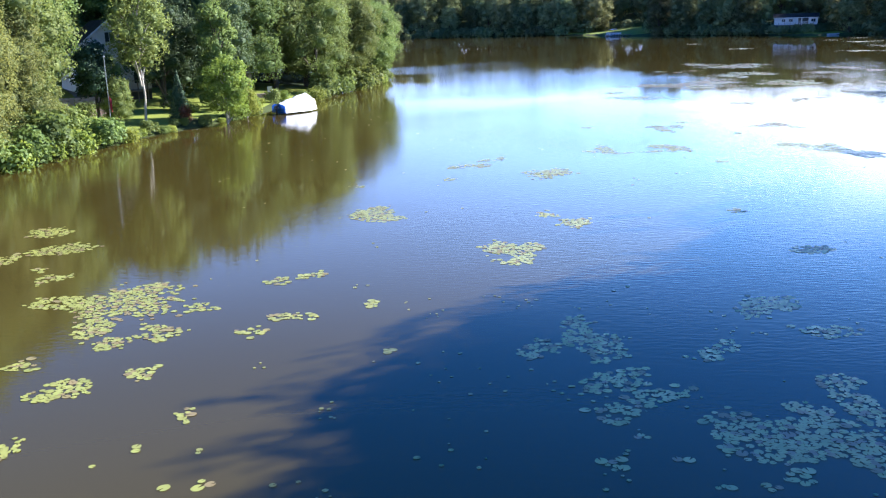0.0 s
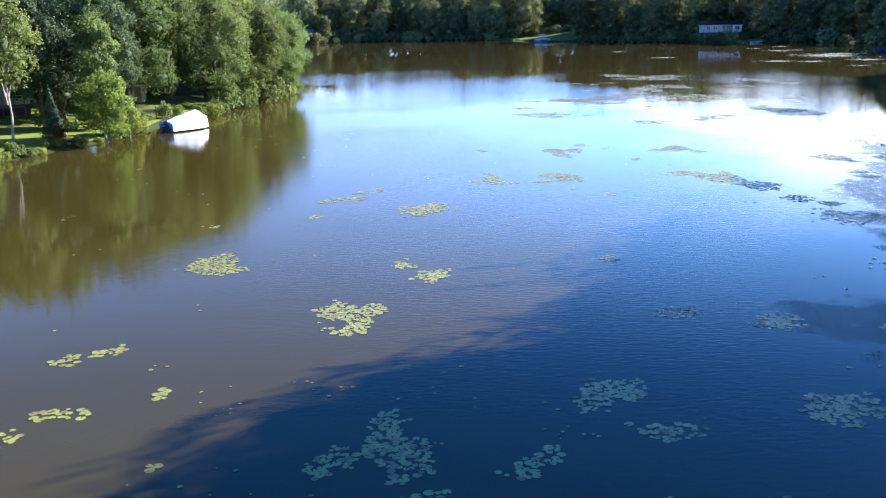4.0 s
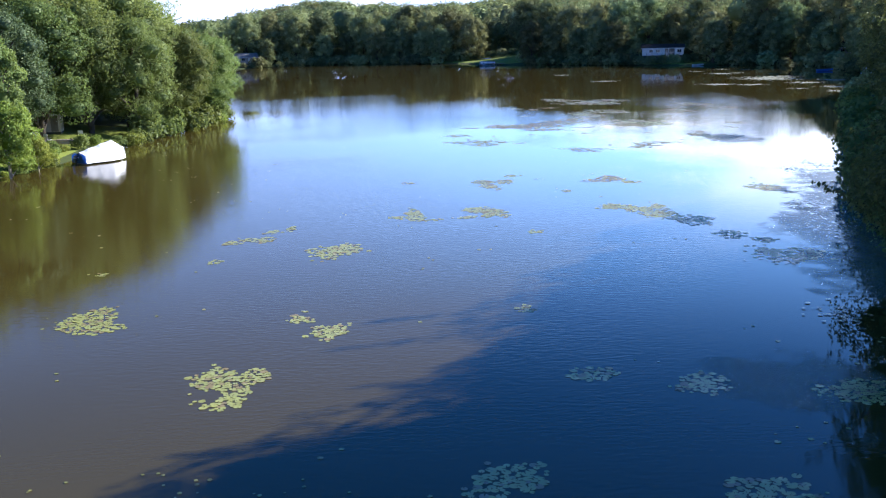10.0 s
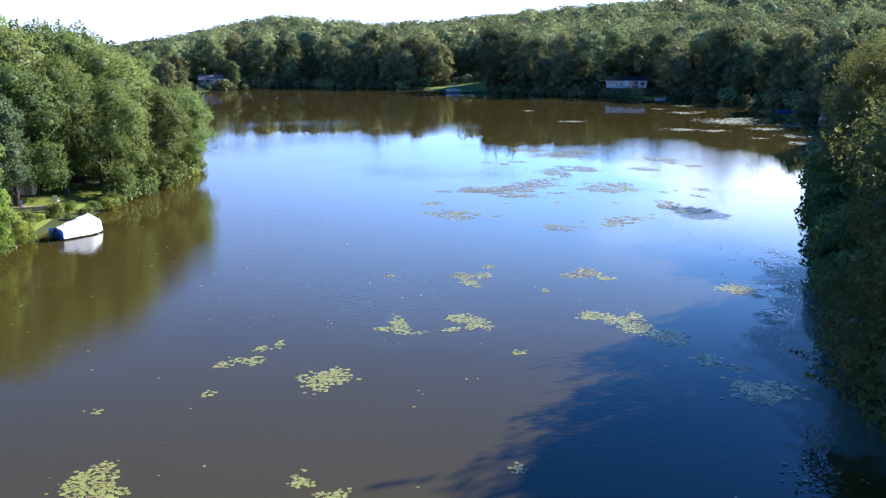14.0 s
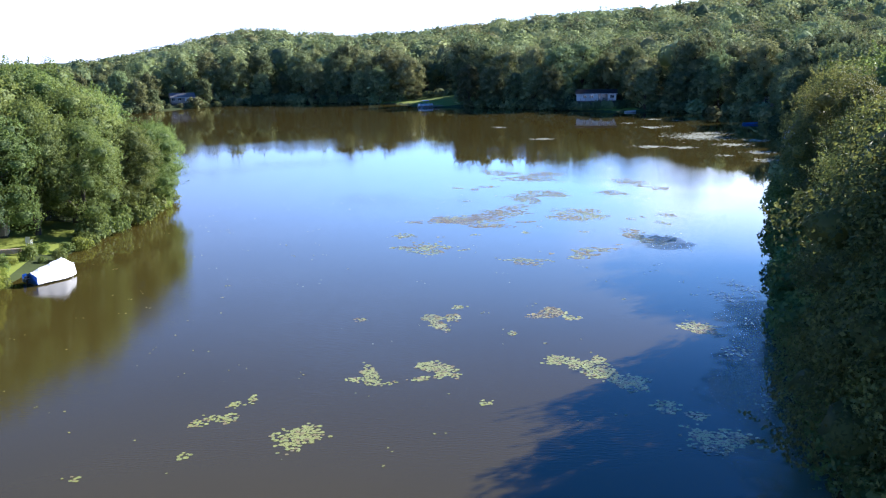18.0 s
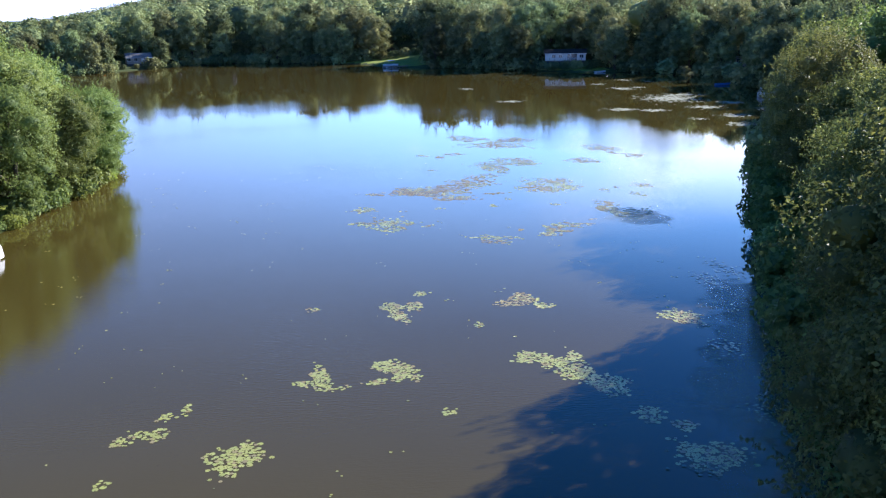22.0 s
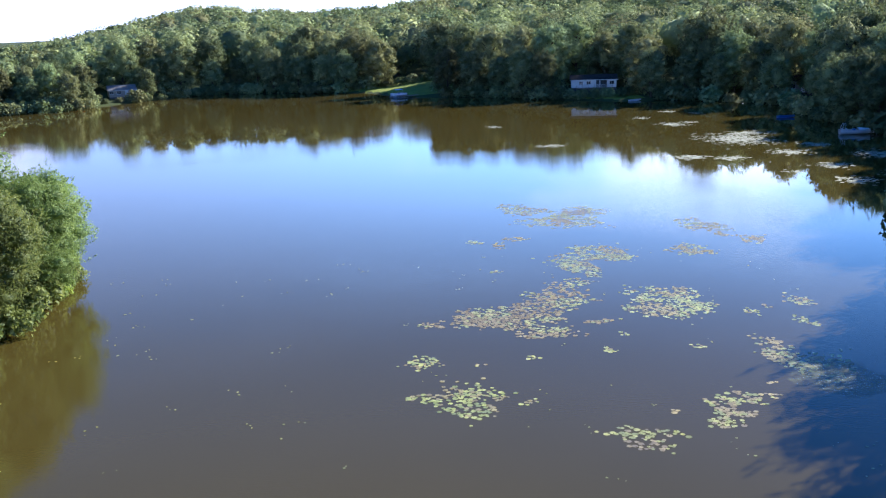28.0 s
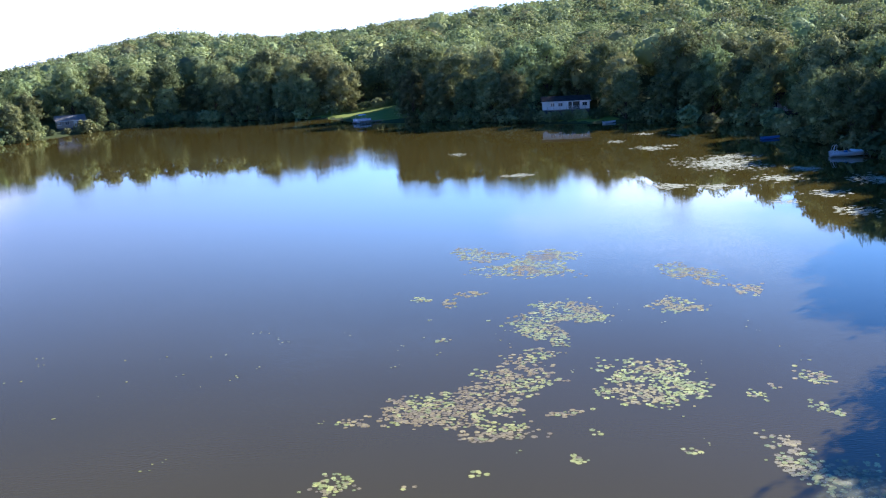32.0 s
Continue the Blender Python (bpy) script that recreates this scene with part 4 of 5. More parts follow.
# ---- floating weed, duckweed and stray leaves ----
def weed_mesh(x, y, rx, ry, n, r, low=0.08, high=0.22):
    vs, fs, o = [], [], 0
    for px, py, s in [(x + r.normal() * 0.38 * rx, y + r.normal() * 0.38 * ry, r.uniform(low, high)) for _ in range(n)]:
        v, f = LILY_SHAPES[r.integers(4)]
        an = r.uniform(0, 6.28)
        c, q = math.cos(an), math.sin(an)
        vs.append(np.stack([v[:, 0] * c - v[:, 1] * q, v[:, 0] * q + v[:, 1] * c, v[:, 2] * 0.5], 1) * s + (px - x, py - y, 0.010 + r.uniform(0, 0.01)))
        fs.append(f + o)
        o += len(v)
    return np.concatenate(vs), np.concatenate(fs)


def film_disc(n=48):
    """A round sheet of radius one, in rings."""
    vs, fs = [(0.0, 0.0, 0.0)], []
    for k in (0.5, 1.0):
        vs += [(math.cos(i * 2 * math.pi / n) * k, math.sin(i * 2 * math.pi / n) * k, 0.0) for i in range(n)]
    for i in range(n):
        j = (i + 1) % n
        fs += [(0, 1 + i, 1 + j), (1 + i, 1 + n + i, 1 + n + j), (1 + i, 1 + n + j, 1 + j)]
    return mesh_from("algae_film", vs, fs, FILM)


FILM_DISC = film_disc()
# place, half width, half depth, turn
FILMS = [(25.2, 32.5, 2.6, 4.5, 0), (22.5, 27.0, 4.6, 5.0, 0), (18.2, 33.5, 2.8, 2.4, 0), (27.5, 45.0, 3.6, 6.0, -12), (30.5, 54.5, 3.8, 6.5, -22), (35.0, 62.5, 3.6, 6.0, -30), (37.5, 69.5, 3.0, 5.0, -30), (39.9, 95.1, 2.8, 3.0, 0), (45.2, 82.0, 1.6, 4.5, -32), (21.5, 19.5, 4.0, 4.0, 0)]
for k, (x, y, rx, ry, turn) in enumerate(FILMS):
    film = new("algae_film", FILM_DISC)
    film.matrix_world = pose(x, y, 0.004 + 0.0012 * k, 0, 0, turn) @ Matrix.Diagonal((rx * 1.25, ry * 1.25, 1, 1))
    tagged(film, "thin dull green algae film on the shaded water", "water plants", "algae films", "stuff")
WEEDS = [(36.8, 74.5, 1.6, 3.6), (24.0, 47.7, 1.2, 1.3), (31.6, 61.3, 1.3, 2.4), (39.4, 76.9, 1.6, 4.0), (37.6, 67.0, 1.8, 3.0), (22.5, 39.5, 1.2, 2.4), (25.5, 30.0, 1.4, 3.0), (29.5, 52.0, 1.6, 3.0)]
for k, (x, y, rx, ry) in enumerate(WEEDS):
    v, f = weed_mesh(x, y, rx, ry, int(rx * ry * 22), np.random.default_rng(300 + k))
    ob = new("floating_weed", mesh_from("floating_weed", v, f, WEED))
    ob.location = (x, y, 0.022)
    tagged(ob, "dull green floating weed in the shade near the bank", "water plants", "weed along the bank", "stuff")


def flake_mesh(x, y, rx, ry, n, r):
    """Thin pale rafts with ragged rims, floating close together."""
    vs, fs = [], []
    for _ in range(n):
        px, py, s = r.normal() * 0.42 * rx, r.normal() * 0.36 * ry, r.uniform(0.08, 0.30) * min(1.0, rx / 2.5)
        o = len(vs)
        k = 9
        vs.append((px, py, 0.016))
        for i in range(k):
            q = s * r.uniform(0.55, 1.15)
            vs.append((px + math.cos(i * 6.283 / k) * q * 1.8, py + math.sin(i * 6.283 / k) * q, 0.008))
        fs += [(o, o + 1 + i, o + 1 + (i + 1) % k) for i in range(k)]
    return np.array(vs), np.array(fs)


RAFTS = [(88.8, 202.1, 6.8, 10.6), (71.4, 185.2, 3.3, 3.7), (98.1, 254.1, 2.0, 3.1), (102.5, 247.7, 1.6, 2.3), (88.7, 228.6, 2.9, 5.2), (95.0, 209.5, 4.6, 3.9), (55.3, 207.7, 3.1, 2.6), (96.5, 190.0, 2.7, 3.7), (87.5, 243.7, 1.9, 3.3), (93.2, 230.8, 2.0, 2.4), (88.7, 183.9, 3.5, 4.0), (77.1, 181.6, 3.0, 3.2), (87.3, 169.2, 3.1, 3.4), (82.5, 156.7, 2.8, 3.8), (78.8, 166.3, 1.9, 1.7), (53.2, 242.3, 1.9, 3.2), (100.0, 175.0, 4.0, 7.0), (92.0, 159.0, 3.0, 5.0)]
for k, (x, y, rx, ry) in enumerate(RAFTS):
    v, f = flake_mesh(x, y, rx, ry, int(14 + rx * ry * 10), np.random.default_rng(500 + k))
    ob = new("duckweed_raft", mesh_from("duckweed_raft", v, f, SCUM))
    ob.location = (x, y, 0)
    tagged(ob, "pale duckweed raft drifting on the brown water", "water plants", "duckweed rafts", "stuff")

rs = np.random.default_rng(77)
stray = []
while len(stray) < 420:
    sx, sy = rs.uniform(-16, 50), rs.uniform(12, 135)
    if shore_distance([(sx, sy)])[0] < -3:
        for _ in range(rs.integers(1, 4)):
            stray.append((sx + rs.normal() * 0.35, sy + rs.normal() * 0.35, rs.uniform(0.07, 0.2)))
for _ in range(70):
    sx, sy = rs.uniform(-4, 11), rs.uniform(14, 30)
    for _ in range(rs.integers(1, 5)):
        stray.append((sx + rs.normal() * 0.3, sy + rs.normal() * 0.3, rs.uniform(0.05, 0.14)))
vs, fs, o = [], [], 0
for px, py, s in stray:
    v, f = LILY_SHAPES[rs.integers(4)]
    an = rs.uniform(0, 6.28)
    c, q = math.cos(an), math.sin(an)
    vs.append(np.stack([v[:, 0] * c - v[:, 1] * q, v[:, 0] * q + v[:, 1] * c, v[:, 2]], 1) * s + (px, py, 0.012))
    fs.append(f + o)
    o += len(v)
tagged(new("stray_leaves", mesh_from("stray_leaves", np.concatenate(vs), np.concatenate(fs), LILY)), "single small leaves scattered over the open water", "water plants", kind="stuff")


# ---- shrubs and bank growth ----
SHRUBS = [shrub_mesh(61, 1.5, 1.7, 1000, 0.24, LEAF_MAPLE), shrub_mesh(62, 1.3, 1.3, 900, 0.22, LEAF_BRIGHT), shrub_mesh(63, 1.8, 2.2, 860, 0.35, LEAF_MAPLE), shrub_mesh(64, 2.4, 2.8, 400, 0.75, LEAF_FAR_HAZE)]
RUSTY = shrub_mesh(65, 0.9, 1.9, 900, 0.16, LEAF_RUST)


def place_shrub(me, x, y, s, label, group, k=0):
    t = thing("shrub", label, "shrub", Matrix.Translation((x, y, max(0.0, ground_z(x, y)) - 0.05)) @ pose(0, 0, 0, 0, 0, k * 67) @ Matrix.Diagonal((s, s, s, 1)), group)
    part("foliage", me, None, t)


def along(a, b, step, off):
    """Places along the waterline from corner a to corner b, off metres inland."""
    out, run = [], 0.0
    for (x0, y0), (x1, y1) in zip(SHORE[a:b], SHORE[a + 1:b + 1]):
        seg = math.hypot(x1 - x0, y1 - y0)
        nx, ny = -(y1 - y0) / seg, (x1 - x0) / seg
        while run < seg:
            t = run / seg
            q = off + rs.uniform(-0.6, 0.6)
            out.append((x0 + (x1 - x0) * t + nx * q, y0 + (y1 - y0) * t + ny * q))
            run += step * rs.uniform(0.7, 1.3)
        run -= seg
    return out


for k, (x, y) in enumerate(along(3, 9, 1.4, 0.2)):
    if not 89.5 < y < 99:
        place_shrub(SHRUBS[(0, 1, 0, 1, 2)[k % 5]], x, y, rs.uniform(1.1, 1.6) if y < 66 else rs.uniform(0.7, 1.0) if y < 73 else rs.uniform(0.35, 0.58), "leafy shrub overhanging the water's edge", "shrubs on the sunny bank", k)
for k, (x, y) in enumerate(along(10, 16, 1.7, -0.1)):
    place_shrub(SHRUBS[(0, 2, 0, 2, 1)[k % 5]], x, y, rs.uniform(0.75, 1.25) if y > 105 else rs.uniform(0.3, 0.5), "leafy shrub overhanging the water's edge", "shrubs on the sunny bank", k)
for k, (x, y) in enumerate(along(40, 50, 2.6, 0.2)):
    place_shrub(SHRUBS[(0, 2, 2)[k % 3]], x, y, rs.uniform(1.0, 1.7), "dark shrub under the trees of the shaded bank", "shrubs on the shaded bank", k)
for k, (x, y) in enumerate(along(17, 40, 4.6, 0.3)):
    if not open_ground(x, y):
        place_shrub(SHRUBS[3], x, y, rs.uniform(0.7, 1.5), "undergrowth at the foot of the far woods", "shrubs along the far shore", k)
under = []
for x, y in along(17, 32, 4.5, 7.5):
    if not open_ground(x, y):
        q = rs.uniform(2.4, 3.8)
        p, m = lobe_points(rs, np.array([x, y, ground_z(x, y) + 0.45 * q]), (q, q, 0.75 * q), 130, 0.5)
        under.append(leaf_cards(rs, p, m, 0.9))
uf = np.concatenate([f + sum(len(w[0]) for w in under[:k]) for k, (_, f) in enumerate(under)])
tagged(new("undergrowth", mesh_from("undergrowth", np.concatenate([v for v, _ in under]), uf, LEAF_FAR_HAZE)), "undergrowth beneath the first trees of the far woods", "undergrowth", kind="stuff")
place_shrub(SHRUBS[1], -21.9, 89.8, 0.85, "round light green bush beside the covered boat", "")
for k, (x, y) in enumerate(((91, 295.5), (94.5, 294), (98, 293), (101.5, 291.5), (104.5, 293), (106.5, 297), (88.6, 299))):
    place_shrub(SHRUBS[3], x, y, 0.95, "dark bush on the slope below the cottage", "bushes below the cottage", k)
OVERHANG = shrub_mesh(66, 3.0, 3.2, 3600, 0.23, LEAF_MAPLE)
for k, (x, y, s) in enumerate(((26.4, 25.5, 0.9), (26.6, 30.0, 1.0), (27.0, 34.2, 1.0), (27.8, 38.6, 1.05), (29.0, 43.0, 1.0), (30.4, 47.6, 0.95), (32.6, 52.4, 0.9))):
    place_shrub(OVERHANG, x, y, s, "wide dark shrub hanging low over the shaded water", "shrubs on the shaded bank", k)
place_shrub(RUSTY, -25.8, 81.6, 0.85, "rust-brown shrub beside the spruce", "")
for k, (x, y, s) in enumerate(((-24.6, 94.8, 0.6), (-22.6, 92.6, 0.6), (-23.6, 96.4, 0.5), (-22.9, 94.6, 0.5), (-23.0, 97.6, 0.55), (-22.0, 99.8, 0.6), (-24.2, 98.6, 0.5), (-21.6, 102.6, 0.7), (-25.6, 92.0, 0.6), (-24.9, 89.6, 0.7), (-26.8, 87.2, 0.6), (-28.6, 87.8, 0.8), (-31.4, 66, 1.2), (-31.2, 61, 1.3), (-31.8, 72, 0.9), (-34, 80, 0.8), (-33, 83.5, 0.7), (59.5, 101.5, 1.4), (62.5, 105, 1.6), (66, 111, 1.6), (63.5, 108, 1.2))):
    place_shrub(SHRUBS[k % 3], x, y, s, "leafy shrub on the lawn behind the boat", "shrubs on the sunny bank", k)
for k, (x, y, s) in enumerate(((-49.0, 360, 0.8), (-46, 363.5, 0.6), (-42, 367.5, 0.6), (-38.5, 371.5, 0.75), (-35.5, 376, 0.9), (-49.5, 370, 0.8), (-52, 366, 1.0), (31, 370, 1.0), (36, 369, 1.1), (41, 369.5, 0.9), (46, 370, 1.1), (51, 369, 1.0), (55.5, 369.5, 1.1), (60, 369, 1.0), (64.5, 370, 1.1), (63, 364, 1.0), (27.5, 371, 1.0))):
    place_shrub(SHRUBS[3], x, y, s, "undergrowth at the foot of the far woods", "shrubs along the far shore", k)
place_shrub(SHRUBS[1], -31.5, 101, 0.55, "clipped yellow-green bush on the lawn", "")
place_shrub(SHRUBS[1], 129, 230, 2.0, "sunlit yellow-green bush on the far bank", "")


# ---- small mesh helpers ----
def box(bm, x, y, z, sx, sy, sz, bevel=0.0):
    """A block centred at x, y with its foot at z."""
    g = bmesh.ops.create_cube(bm, size=1, matrix=Matrix.Translation((x, y, z + sz / 2)) @ Matrix.Diagonal((sx, sy, sz, 1)))
    if bevel:
        ed = list({e for v in g["verts"] for e in v.link_edges})
        bmesh.ops.bevel(bm, geom=ed, offset=bevel, segments=2, affect="EDGES")
    return bm


def block(name, dims, mat, parent, label="", bevel=0.02):
    return part(name, box(bmesh.new(), *dims, bevel), mat, parent, label)


def rod(name, a, b, r, mat, parent, label="", sides=8):
    v, f = tube([a, b], [r, r], sides)
    bm = bmesh.new()
    q = [bm.verts.new(p) for p in v]
    for c in f:
        bm.faces.new([q[i] for i in c])
    bm.faces.new(q[:sides][::-1])
    bm.faces.new(q[sides:])
    return part(name, bm, mat, parent, label)


WHITE = mottled("white_siding", (0.52, 0.51, 0.48), (0.70, 0.69, 0.65), 0.8, 12.0, 0.6, 0.1)
CREAM = mottled("cream_siding", (0.48, 0.40, 0.32), (0.62, 0.53, 0.44), 0.8, 12.0, 0.7, 0.1)
BEIGE = mottled("beige_siding", (0.24, 0.22, 0.19), (0.34, 0.31, 0.27), 0.8, 12.0, 0.7, 0.1)
SHINGLE = mottled("dark_shingles", (0.035, 0.035, 0.04), (0.09, 0.085, 0.085), 1.2, 9.0, 0.9, 0.4)
ROOF_GREY = mottled("grey_shingles", (0.26, 0.255, 0.25), (0.42, 0.40, 0.385), 1.2, 9.0, 0.9, 0.4)
WOOD = mottled("weathered_boards", (0.16, 0.13, 0.10), (0.30, 0.26, 0.21), 1.5, 22.0, 0.85, 0.3)
OCHRE = mottled("ochre_boards", (0.42, 0.24, 0.05), (0.58, 0.36, 0.10), 1.5, 14.0, 0.8, 0.2)
FOOTING = mottled("dark_blockwork", (0.06, 0.06, 0.058), (0.12, 0.115, 0.11), 1.5, 9.0, 0.9, 0.3)
STONE = mottled("pinkish_stone", (0.34, 0.25, 0.21), (0.52, 0.42, 0.37), 2.0, 12.0, 0.85, 0.4)
TARP = mottled("white_tarp", (0.68, 0.70, 0.74), (0.84, 0.85, 0.87), 0.9, 6.0, 0.45, 0.5)
BLUE = mottled("blue_canvas", (0.05, 0.15, 0.44), (0.09, 0.24, 0.58), 1.5, 12.0, 0.5, 0.3)
GELCOAT = mottled("white_gelcoat", (0.66, 0.67, 0.68), (0.78, 0.79, 0.80), 0.6, 8.0, 0.25, 0.05)
STEEL = mottled("brushed_aluminium", (0.42, 0.43, 0.45), (0.60, 0.61, 0.62), 2.0, 18.0, 0.35, 0.05, 1.0)
ORANGE = mottled("orange_plastic", (0.62, 0.16, 0.03), (0.74, 0.24, 0.05), 1.0, 9.0, 0.4, 0.05)
RED = mottled("red_cloth", (0.36, 0.03, 0.04), (0.5, 0.06, 0.07), 3.0, 20.0, 0.8, 0.2)
BLACK = mottled("black_plastic", (0.02, 0.02, 0.022), (0.045, 0.045, 0.05), 2.0, 16.0, 0.4, 0.05)
GLASS, gnt, gb = material("dark_window_glass", 0.05)
gb.inputs["Base Color"].default_value = (0.03, 0.04, 0.05, 1)
gb.inputs["Specular IOR Level"].default_value = 0.8


# ---- boats and docks ----
def hull_mesh(length, beam, depth, sheer=0.25, n=12):
    """An open boat's shell from stern (y = 0) to bow."""
    vs, fs = [], []
    sec = 7
    for i in range(n + 1):
        u = i / n
        half = beam / 2 * (1 - max(0, (u - 0.45) / 0.55) ** 2.2 * 0.97)
        top = depth + sheer * max(0, u - 0.4) ** 1.5
        for s in range(sec):
            a = math.pi * s / (sec - 1)
            x = -math.cos(a) * half
            z = top - (top + 0.12 - 0.25 * u * u) * math.sin(a) ** 0.6
            vs.append((x, u * length, z))
    for i in range(n):
        for s in range(sec - 1):
            o = i * sec + s
            fs.append((o, o + 1, o + sec + 1, o + sec))
    bm = bmesh.new()
    q = [bm.verts.new(v) for v in vs]
    for f in fs:
        bm.faces.new([q[i] for i in f])
    bm.faces.new([q[i] for i in range(sec)][::-1])
    bmesh.ops.solidify(bm, geom=bm.faces[:], thickness=0.05)
    for f in bm.faces:
        f.smooth = True
    return bm


def covered_boat(m):
    t = thing("covered_boat", "moored motor boat under a white tarpaulin with a blue end", "boat", m)
    part("hull", hull_mesh(5.4, 2.1, 0.62), GELCOAT, t, "white hull low in the water")
    # tarpaulin: a ridged tent with sagging sides, gathered at both ends
    rg = np.random.default_rng(8)
    bm, rows, n, k = bmesh.new(), [], 18, 13
    for i in range(n + 1):
        u = i / n
        y = -0.1 + u * 5.7
        half = 1.28 * (1 - max(0, (u - 0.55) / 0.45) ** 2 * 0.72)
        ridge = 1.35 + 1.0 * min(u, 0.72) / 0.72 - 0.95 * max(0, u - 0.72) / 0.28
        row = []
        for j in range(k):
            a = -1 + 2 * j / (k - 1)
            sag = 0.06 * math.sin(abs(a) * math.pi) + 0.045 * math.sin(u * 22 + a * 4)
            z = 0.14 + (ridge - 0.14) * (1 - abs(a) ** 1.55) - sag * (1 - abs(a) ** 4) + rg.uniform(-0.02, 0.02)
            row.append(bm.verts.new((a * half + rg.uniform(-0.015, 0.015), y, z)))
        rows.append(row)
    for i in range(n):
        for j in range(k - 1):
            bm.faces.new((rows[i][j], rows[i][j + 1], rows[i + 1][j + 1], rows[i + 1][j]))
    part("tarpaulin", bm, TARP, t, "wrinkled white tarpaulin")
    bm = bmesh.new()
    vs = [bm.verts.new(p) for p in ((-1.3, -0.2, 0.12), (1.3, -0.2, 0.12), (1.26, -0.2, 0.98), (0.7, -0.2, 1.2), (-0.7, -0.2, 1.2), (-1.26, -0.2, 0.98))]
    bm.faces.new(vs)
    bmesh.ops.solidify(bm, geom=bm.faces[:], thickness=0.06)
    part("end_panel", bm, BLUE, t, "blue canvas end panel")
    mot = part("outboard_motor", box(box(bmesh.new(), 0, -0.55, 0.62, 0.34, 0.5, 0.42, 0.08), 0, -0.55, -0.05, 0.16, 0.2, 0.7, 0.03), BLACK, t)
    block("cowling_band", (0, -0.55, 0.74, 0.36, 0.52, 0.08), GELCOAT, mot, "pale band on the cowling")
    for k in range(5):
        y = 0.4 + k * 1.05
        rod("tie_rope", (1.2 - 0.14 * max(0, k - 2), y, 0.42), (0.98 - 0.2 * max(0, k - 2), y, 0.02), 0.012, BLUE, t)
    return t


covered_boat(Matrix.Translation((-19.4, 90.8, 0.02)) @ pose(0, 0, 0, 0, 0, -42) @ Matrix.Diagonal((0.86, 0.76, 0.76, 1)))


def pontoon_boat(m, label, cover):
    t = thing("pontoon_boat", label, "boat", m)
    for x in (-0.95, 0.95):
        v, f = tube([(x, -0.1, 0.12), (x, 0.15, 0.14), (x, 5.3, 0.14), (x, 6.0, 0.3)], [0.2, 0.3, 0.3, 0.06], 12)
        part("pontoon", mesh_from("pontoon", v, f, STEEL, True), None, t)
    block("deck", (0, 2.9, 0.42, 2.4, 5.6, 0.1), WOOD, t)
    for x in (-1.17, 1.17):
        block("side_panel", (x, 2.7, 0.6, 0.05, 4.8, 0.55), GELCOAT, t, "white railing panel")
        rod("rail", (x, 0.3, 1.25), (x, 5.1, 1.25), 0.025, STEEL, t)
        for k in range(5):
            rod("stanchion", (x, 0.3 + 1.2 * k, 0.5), (x, 0.3 + 1.2 * k, 1.25), 0.02, STEEL, t)
    block("front_panel", (0, 5.1, 0.6, 2.3, 0.05, 0.55), GELCOAT, t, "white railing panel")
    for x, y in ((-0.75, 0.9), (0.75, 0.9), (0.7, 3.4)):
        s = block("bench", (x, y, 0.52, 0.7, 1.3, 0.42), GELCOAT, t, "white padded bench", 0.06)
        block("backrest", (x * 1.35, y, 0.94, 0.14, 1.3, 0.35), GELCOAT, s, "", 0.05)
    block("console", (0.6, 2.4, 0.52, 0.6, 0.5, 0.75), BLUE, t, "blue helm console")
    if cover:
        bm, rows = bmesh.new(), []
        for i in range(9):
            u = i / 8
            rows.append([bm.verts.new((x, 0.1 + u * 5.3, z + 0.12 * math.sin(u * 17 + x * 2))) for x, z in ((-1.24, 0.95), (-0.7, 1.35), (0, 1.62 - 0.5 * u), (0.7, 1.35), (1.24, 0.95))])
        for r0, r1 in zip(rows, rows[1:]):
            for j in range(4):
                bm.faces.new((r0[j], r0[j + 1], r1[j + 1], r1[j]))
        part("cover", bm, TARP, t, "pale boat cover sagging over the deck")
    else:
        for y in (1.2, 3.4):
            for x in (-1.1, 1.1):
                rod("canopy_pole", (x, y, 1.2), (x, y, 2.35), 0.02, STEEL, t)
        bm, rows = bmesh.new(), []
        for i in range(5):
            rows.append([bm.verts.new((x, 1.0 + i * 0.65, z)) for x, z in ((-1.15, 2.3), (-0.6, 2.42), (0, 2.46), (0.6, 2.42), (1.15, 2.3))])
        for r0, r1 in zip(rows, rows[1:]):
            for j in range(4):
                bm.faces.new((r0[j], r0[j + 1], r1[j + 1], r1[j]))
        part("canopy", bm, BLUE, t, "blue sun canopy")
    return t


def dock(m, length, label, width=1.3):
    t = thing("dock", label, "dock", m)
    n = int(length / 0.2)
    for k in range(n):
        block("plank", (0, 0.1 + k * length / n, 0.46, width, length / n - 0.015, 0.04), WOOD, t, "", 0)
    for k in range(int(length / 2.4) + 1):
        for x in (-width / 2, width / 2):
            rod("post", (x, 0.15 + k * 2.4, -1.2), (x, 0.15 + k * 2.4, 0.85), 0.06, WOOD, t)
    for x in (-width / 2 + 0.06, width / 2 - 0.06):
        block("stringer", (x, length / 2, 0.3, 0.06, length, 0.15), WOOD, t, "", 0)
    return t


pontoon_boat(Matrix.Translation((43.5, 336.5, 0)) @ pose(0, 0, 0, 0, 0, -62), "white pontoon boat with a blue canopy at a wooden dock", False)
dock(Matrix.Translation((45.0, 333.2, 0)) @ pose(0, 0, 0, 0, 0, -58), 12.0, "weathered wooden dock along the shaded far shore")


